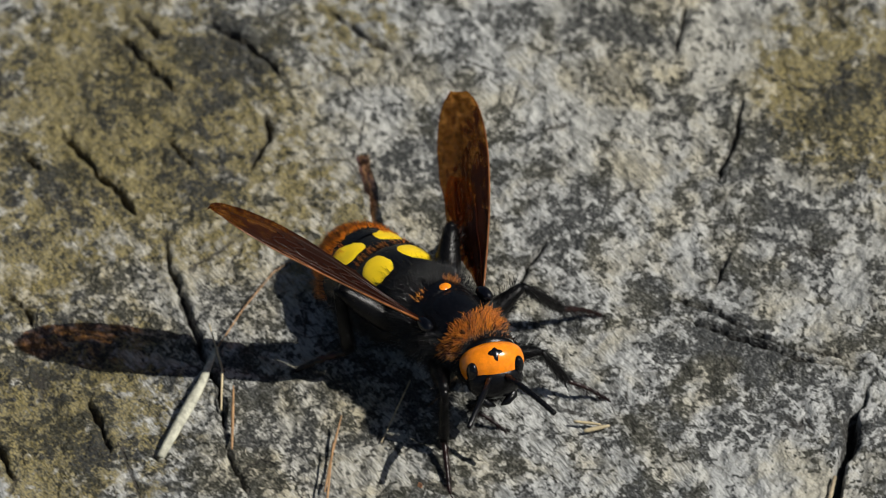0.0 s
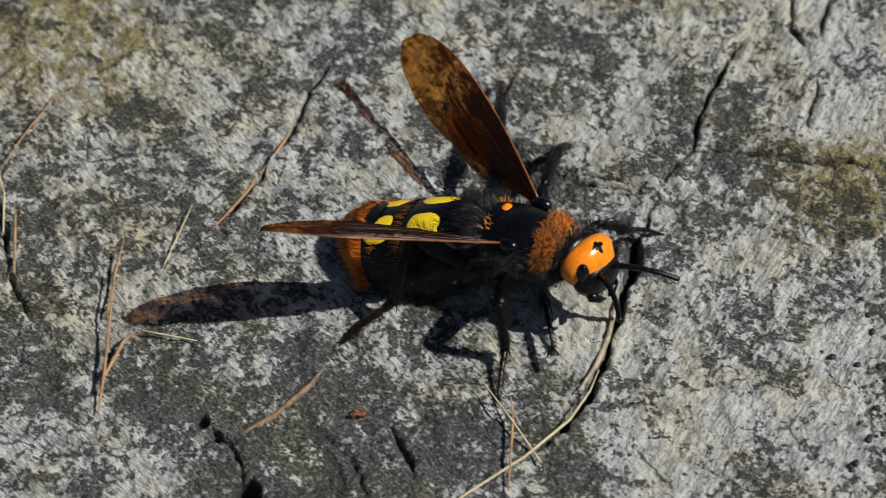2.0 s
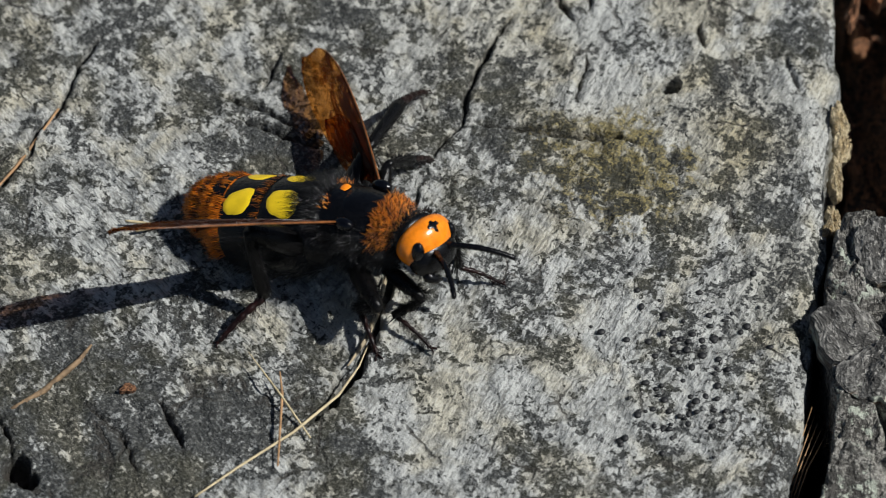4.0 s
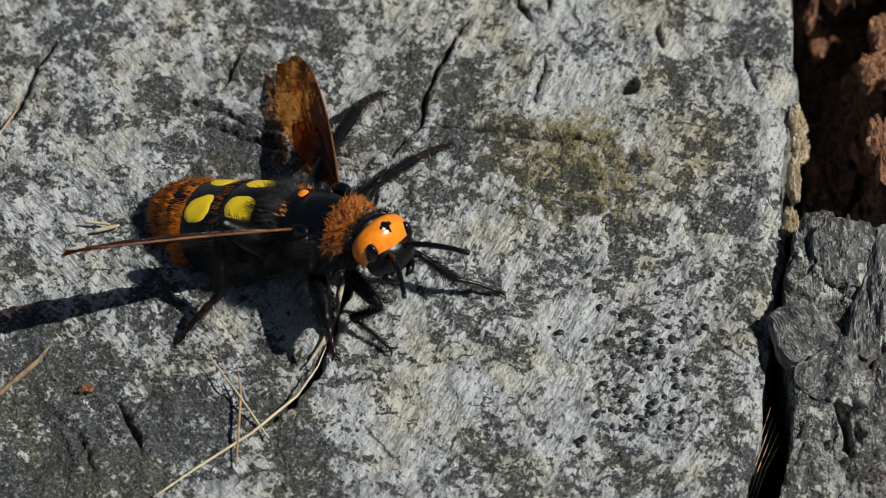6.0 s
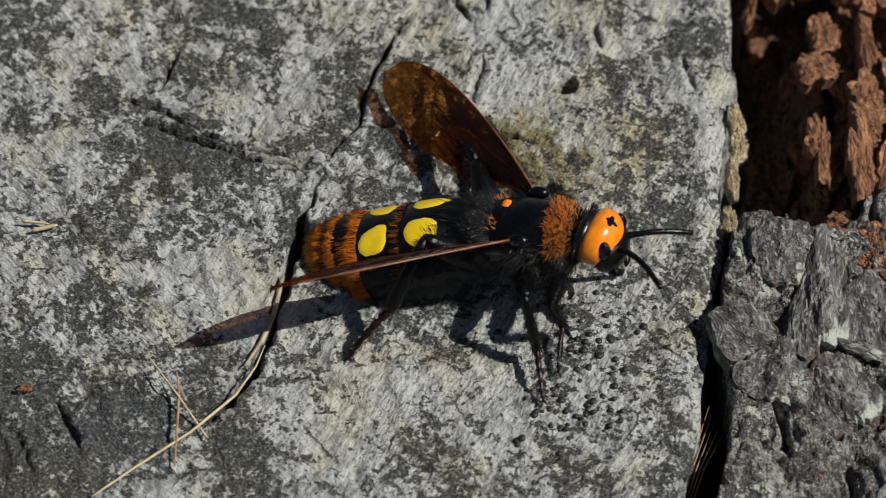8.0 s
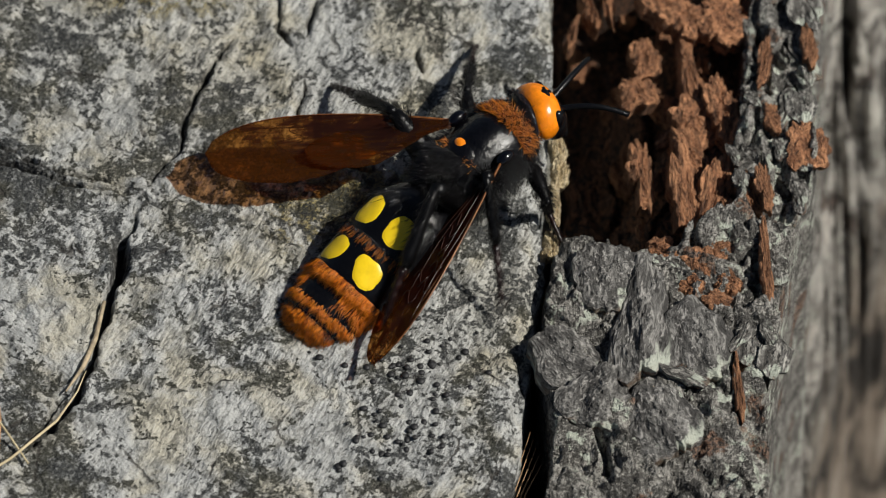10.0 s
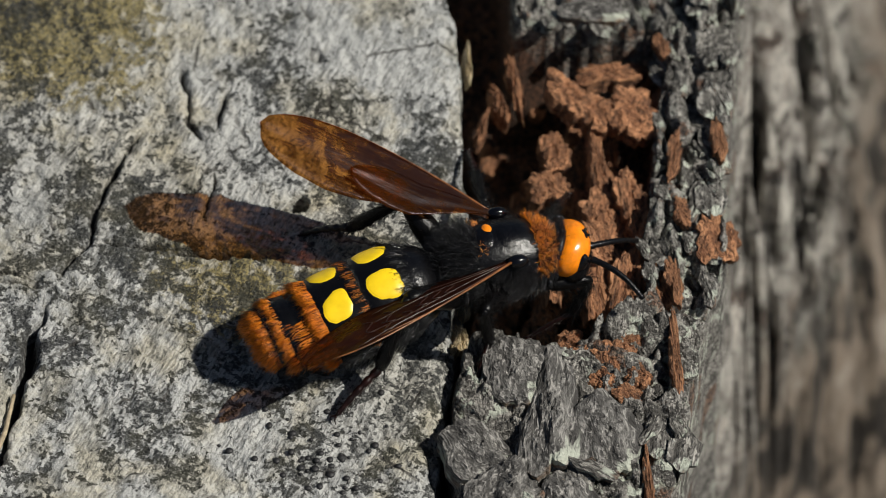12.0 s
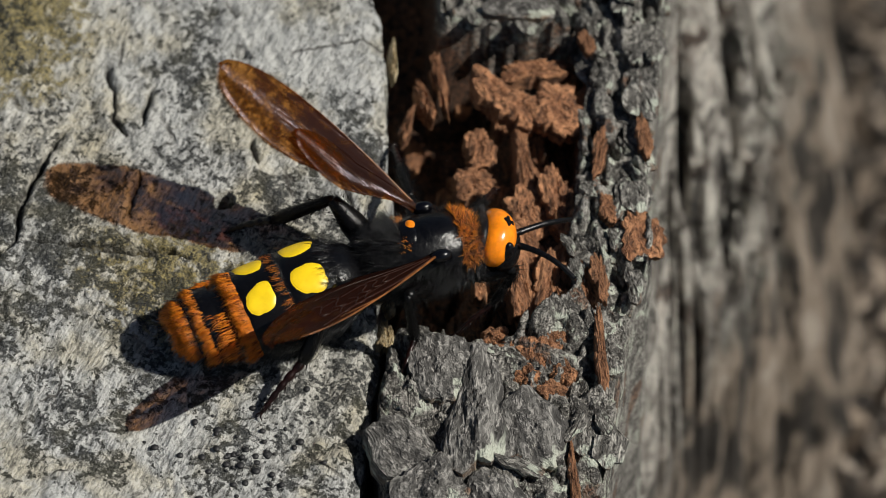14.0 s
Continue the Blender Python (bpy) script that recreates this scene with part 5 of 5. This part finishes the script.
# ---- what moves: the wasp walks over the wood, bends its abdomen, swings its wings and steps ----
def motions():
    # seconds; place, lean, pitch and heading of the body; turn, pitch and slide of the abdomen
    BODY = [
        (0, -54.73, 7.13, 2.77, -7.3, -5.3, -50.2, -2.6, -17.7, 5.10),
        (0.5, -49.43, 1.96, 2.20, -7.5, -4.4, -41.2, -5.9, -15.4, 4.64),
        (1, -40.48, -0.75, 1.60, -9.8, -7.2, -25.2, 0.4, -15.2, 4.38),
        (1.5, -31.72, -3.08, 0.78, -14.5, -8.5, -25.9, -0.2, -19.1, 4.80),
        (2, -20.42, -5.22, 1.01, -12.8, -8.2, -24.9, 4.0, -20.0, 5.07),
        (2.5, -14.23, -6.99, 1.79, -12.6, -8.3, -26.0, 4.5, -18.1, 5.99),
        (3, -13.22, -6.59, 2.40, -14.2, -8.0, -29.8, 4.6, -18.4, 7.47),
        (3.5, -12.92, -6.84, 2.31, -14.1, -11.8, -28.9, 1.4, -16.0, 7.56),
        (4, -12.35, -7.47, 2.31, -14.3, -11.7, -28.3, 1.4, -13.9, 7.38),
        (4.2, -12.35, -7.47, 2.31, -14.3, -11.7, -28.3, 1.4, -13.9, 7.38),
        (6.3, -9.16, -7.93, 2.81, -11.2, -16.8, -30.3, 0.7, -11.5, 6.35),
        (6.5, -7.41, -7.75, 2.83, -13.0, -15.3, -30.1, 4.6, -11.4, 5.82),
        (7, 0.20, -6.94, 2.33, -15.3, -13.9, -24.4, 7.3, -15.8, 4.38),
        (7.5, 10.00, -8.06, 1.56, -9.8, -11.7, -27.2, 5.7, -15.5, 5.38),
        (8, 19.68, -6.93, 0.94, -10.7, -13.6, -14.3, 3.6, -12.8, 4.14),
        (8.5, 25.76, -2.67, 0.79, -9.6, -17.3, -0.9, 5.0, -9.0, 3.05),
        (8.7, 27.31, -1.67, 0.79, -11.1, -14.7, 2.0, 2.5, -12.1, 3.10),
        (10.8, 41.36, 14.30, 0.17, -8.9, -10.5, 36.0, 1.0, -13.7, 0.80),
        (11, 43.50, 12.21, 0.24, -12.0, -9.5, 26.7, 2.4, -13.5, 0.90),
        (11.5, 45.63, 9.27, 0.15, -9.9, 1.5, 16.4, 4.7, -17.9, 0.94),
        (12, 45.99, 8.83, 0.12, -9.4, 4.6, 14.2, 4.8, -19.4, 0.96),
        (12.5, 46.38, 8.85, 0.10, -10.1, 2.8, 14.8, 2.7, -16.9, 0.94),
        (13, 46.49, 9.09, 0.11, -8.9, 2.1, 15.1, 2.6, -15.5, 0.89),
        (13.5, 46.72, 9.18, 0.12, -9.2, 0.4, 14.8, 2.9, -12.7, 0.81),
        (14, 47.01, 9.42, 0.10, -9.8, -1.4, 13.1, 3.9, -12.8, 0.86),
    ]
    # seconds; turn and nod of the head
    HEAD = [
        (0, -23.9, 3.9),
        (0.5, -17.3, 5.1),
        (1, -14.6, 7.9),
        (1.5, -9.7, 8.6),
        (2, -14.4, 9.9),
        (2.5, -15.4, 8.6),
        (3, -19.4, 9.4),
        (3.5, -11.4, 10.3),
        (4, -12.2, 8.6),
        (4.2, -12.2, 8.6),
        (6.3, -14.1, 7.4),
        (6.5, -13.0, 7.9),
        (7, -9.2, 10.3),
        (7.5, -11.8, 8.8),
        (8, -5.1, 14.6),
        (8.5, -6.6, 19.2),
        (8.7, 0.3, 20.3),
        (10.8, -20.2, 12.1),
        (11, -15.3, 20.5),
        (11.5, -15.4, 22.8),
        (12, -13.0, 20.7),
        (12.5, -13.8, 20.9),
        (13, -13.9, 20.7),
        (13.5, -13.6, 19.8),
        (14, -12.6, 14.6),
    ]
    # seconds; roll, pitch and turn of the wings
    FAR = [
        (0, 125.0, -13.3, 146.5),
        (0.5, 126.2, -14.2, 142.0),
        (1, 116.1, -16.9, 146.1),
        (1.5, 117.0, -15.7, 145.6),
        (2, 112.6, -15.6, 147.4),
        (2.5, 109.6, -13.1, 146.1),
        (3, 111.5, -6.3, 140.5),
        (3.5, 110.4, -2.4, 136.6),
        (4, 104.3, -3.0, 136.4),
        (6.5, 120.9, -3.2, 136.7),
        (7, 122.8, -7.7, 141.6),
        (7.5, 129.0, -5.5, 138.2),
        (8, 126.7, -7.2, 139.5),
        (8.5, 165.2, -8.9, 141.2),
        (8.7, 161.0, -9.6, 144.0),
        (10.8, 170.2, -1.1, 138.3),
        (11, 163.6, -25.4, 158.2),
        (11.5, 160.3, -22.6, 158.7),
        (12, 161.1, -17.2, 151.8),
        (12.5, 161.7, -18.4, 149.8),
        (13, 162.3, -15.6, 146.5),
        (13.5, 162.6, -16.7, 146.9),
        (13.7, 162.5, -17.9, 148.5),
        (13.8, 164.1, -18.3, 145.1),
        (13.9, 168.1, -20.8, 137.1),
        (14, 171.8, -36.2, 145.7),
    ]
    NEAR = [
        (0, 14.6, -34.7, -128.7),
        (0.5, 17.3, -30.4, -134.4),
        (1, 15.4, -22.5, -140.1),
        (1.5, 19.5, -17.9, -136.8),
        (2, 17.5, -17.3, -137.4),
        (2.5, 21.3, -16.0, -137.4),
        (3, 22.6, -15.4, -129.0),
        (3.5, 20.7, -20.1, -119.1),
        (4, 19.9, -18.4, -121.2),
        (6.5, 20.8, -21.8, -117.2),
        (7, 14.5, -16.6, -127.7),
        (7.5, 26.8, -17.3, -132.5),
        (8, 25.4, -10.7, -143.8),
        (8.5, 30.1, -12.2, -148.5),
        (8.7, 30.0, -9.0, -151.0),
        (10.8, 25.5, 7.7, -164.3),
        (11, 21.9, 2.8, -158.5),
        (11.5, 21.2, 1.5, -158.9),
        (12, 21.5, 3.9, -158.8),
        (12.5, 22.0, 2.8, -159.2),
        (13, 21.5, 1.3, -159.4),
        (13.5, 21.4, -0.3, -158.3),
        (13.7, 21.4, -1.0, -157.2),
        (13.8, 19.9, -5.4, -152.1),
        (13.9, 17.4, -9.4, -147.6),
        (14, 14.1, -14.8, -142.0),
    ]
    # the body's path, drawn smoothly through its places at every tenth of a second
    ts = np.array([r[0] for r in BODY])
    table = np.array([r[1:] for r in BODY])
    slope = np.gradient(table, ts, axis=0)

    def at(t):
        i = int(np.clip(np.searchsorted(ts, t, "right") - 1, 0, len(ts) - 2))
        h = ts[i + 1] - ts[i]
        f = (t - ts[i]) / h
        return ((1 + 2 * f) * (1 - f) ** 2 * table[i] + f * (1 - f) ** 2 * h * slope[i] + f * f * (3 - 2 * f) * table[i + 1] + f * f * (f - 1) * h * slope[i + 1])

    ticks = [k / 10 for k in range(141)]
    bodies = [pose(*(at(t)[:3] * MM), *at(t)[3:6]) for t in ticks]
    walk(wasp, list(zip(ticks, bodies)))
    bent = [(r[0], pose((-10.0 + r[9]) * MM, 0, (LIFT - 0.5) * MM, 0, r[8], r[7])) for r in BODY]
    walk(abdomen, bent)
    walk(tail, [(t, m @ pose(float(np.interp(t, [0, 2, 2.5, 4, 6.5, 8.7, 10.8, 14], [5.0, 5.2, 4.2, 3.2, 2.8, 1.8, 0.6, 0.3])) * MM, 0, 0)) for t, m in bent])
    walk(head, [(t, pose(float(np.interp(t, [0, 8.7, 10.8, 14], [4.7, 4.7, 3.8, 3.6])) * MM, 0, (LIFT + 1.1) * MM, 0, nod, turn)) for t, turn, nod in HEAD])
    for wing, rows, y in ((wing_far, FAR, 4.7), (wing_near, NEAR, -4.7)):
        walk(wing, [(t, pose(-2.0 * MM, y * MM, (LIFT + 3.2) * MM, a, b, c)) for t, a, b, c in rows])

    # where each foot stands: from and to, in seconds, and the spot of the plan
    HOLDS = {
        (-1, "hind"): [(0, 0.3, -345, 300), (0.5, 0.7, -250, 430), (0.9, 1.1, -110, 520), (1.3, 1.6, 10, 545), (1.8, 2.1, 125, 558), (2.4, 6.6, 314, 600), (6.9, 7.2, 519, 595), (7.5, 7.7, 620, 610), (7.9, 8.2, 722, 631),
                       (8.4, 8.9, 869, 637), (9.3, 9.8, 1000, 600), (10.2, 11.0, 1200, 500), (11.3, 14, 1180, 520)],
        (-1, "middle"): [(0, 0.6, -79, 515), (0.8, 1.15, -61, 564), (1.35, 1.7, 152, 617), (1.9, 2.55, 395, 659), (2.8, 6.7, 585, 622), (6.95, 7.15, 624, 617), (7.4, 7.65, 836, 715), (7.9, 8.9, 1064, 703), (9.2, 9.8, 1230, 560),
                         (10.2, 10.9, 1380, 440), (11.2, 14, 1418, 480)],
        (-1, "front"): [(0, 0.3, 20, 410), (0.45, 0.7, 84, 470), (0.9, 1.2, 208, 573), (1.4, 1.7, 320, 590), (1.9, 2.2, 491, 570), (2.4, 2.7, 607, 629), (2.95, 6.7, 678, 612), (6.9, 7.2, 890, 617), (7.4, 7.7, 930, 640),
                        (7.9, 8.2, 1091, 650), (8.45, 9.0, 1330, 551), (9.4, 10.0, 1420, 400), (10.4, 10.9, 1500, 300), (11.2, 14, 1522, 385)],
        (1, "front"): [(0, 0.2, 196, 351), (0.4, 0.7, 266, 381), (1.0, 1.3, 420, 360), (1.6, 2.1, 673, 370), (2.4, 4.5, 801, 500), (5.5, 7.0, 885, 520), (7.3, 8.1, 1080, 330), (8.4, 9.0, 1210, 205), (9.5, 10.2, 1400, 120), (10.5, 14, 1590, 130)],
        (1, "middle"): [(0, 0.7, 185, 203), (0.9, 1.3, 308, 223), (1.6, 2.0, 520, 215), (2.3, 4.6, 684, 285), (5.4, 7.2, 815, 245), (7.5, 8.0, 960, 200), (8.3, 9.0, 1130, 160), (9.5, 10.2, 1260, 40), (10.5, 14, 1400, 40)],
        (1, "hind"): [(0, 0.5, -60, 60), (0.9, 1.3, 120, 60), (1.6, 2.1, 400, 90), (2.4, 6.7, 679, 161), (7.0, 7.6, 760, 110), (7.9, 8.3, 860, 90), (8.6, 9.1, 930, 130), (9.6, 10.2, 1010, 110), (10.5, 14, 1120, 205)],
    }

    def foothold(holds, t):
        """The foot's place in millimetres: standing, or carried over in an arc."""
        spots = []
        for t0, t1, u, v in holds:
            low = 0.4 if u < 1385 else (0.2 if v > 420 else -2.5)
            spots.append((t0, t1, Vector((*plan(u, v, low), low))))
        for (s0, e0, p), (s1, e1, q) in zip(spots, spots[1:]):
            if t <= e0:
                return p
            if t < s1:
                f = (t - e0) / (s1 - e0)
                f = f * f * (3 - 2 * f)
                return p.lerp(q, f) + Vector((0, 0, 2.2 * math.sin(math.pi * f)))
        return spots[-1][2]

    def aim(p, q, up):
        """A pose at p whose x runs to q, with z upwards."""
        x = (q - p).normalized()
        y = up.cross(x).normalized()
        m = Matrix((x, y, x.cross(y))).transposed().to_4x4()
        m.translation = p
        return m

    up = Vector((0, 0, 1))
    for (side, place), (leg, shin, foot) in LEGS.items():
        thigh, shin_length, toe, _, hip_x = LEG_KINDS[place]
        hip = Vector((hip_x, side * 2.3, LIFT - 3.0)) * MM
        rows = []
        for t, body in zip(ticks, bodies):
            tip = body.inverted() @ (foothold(HOLDS[side, place], t) * MM)
            away = tip - hip
            level = Vector((away.x, away.y, 0)).normalized()
            ankle = tip - level * toe * 0.78 * MM + up * toe * 0.5 * MM
            span = ankle - hip
            most, least = 0.97 * (thigh + shin_length) * MM, 0.45 * thigh * MM
            reach = min(max(span.length, least), most)
            ankle = hip + span.normalized() * reach
            line = (ankle - hip).normalized()
            bend = (up + level * 0.25 - line * line.dot(up + level * 0.25)).normalized()
            along = ((thigh * MM) ** 2 - (shin_length * MM) ** 2 + reach ** 2) / (2 * reach)
            knee = hip + line * along + bend * math.sqrt(max(0.0, (thigh * MM) ** 2 - along ** 2))
            joints = [aim(hip, knee, up), aim(knee, ankle, up), aim(ankle, tip, up)]
            rows.append((t, joints))
        walk(leg, [(t, m[0]) for t, m in rows])
        walk(shin, [(t, m[0].inverted() @ m[1]) for t, m in rows])
        walk(foot, [(t, m[0].inverted() @ m[2]) for t, m in rows])


motions()
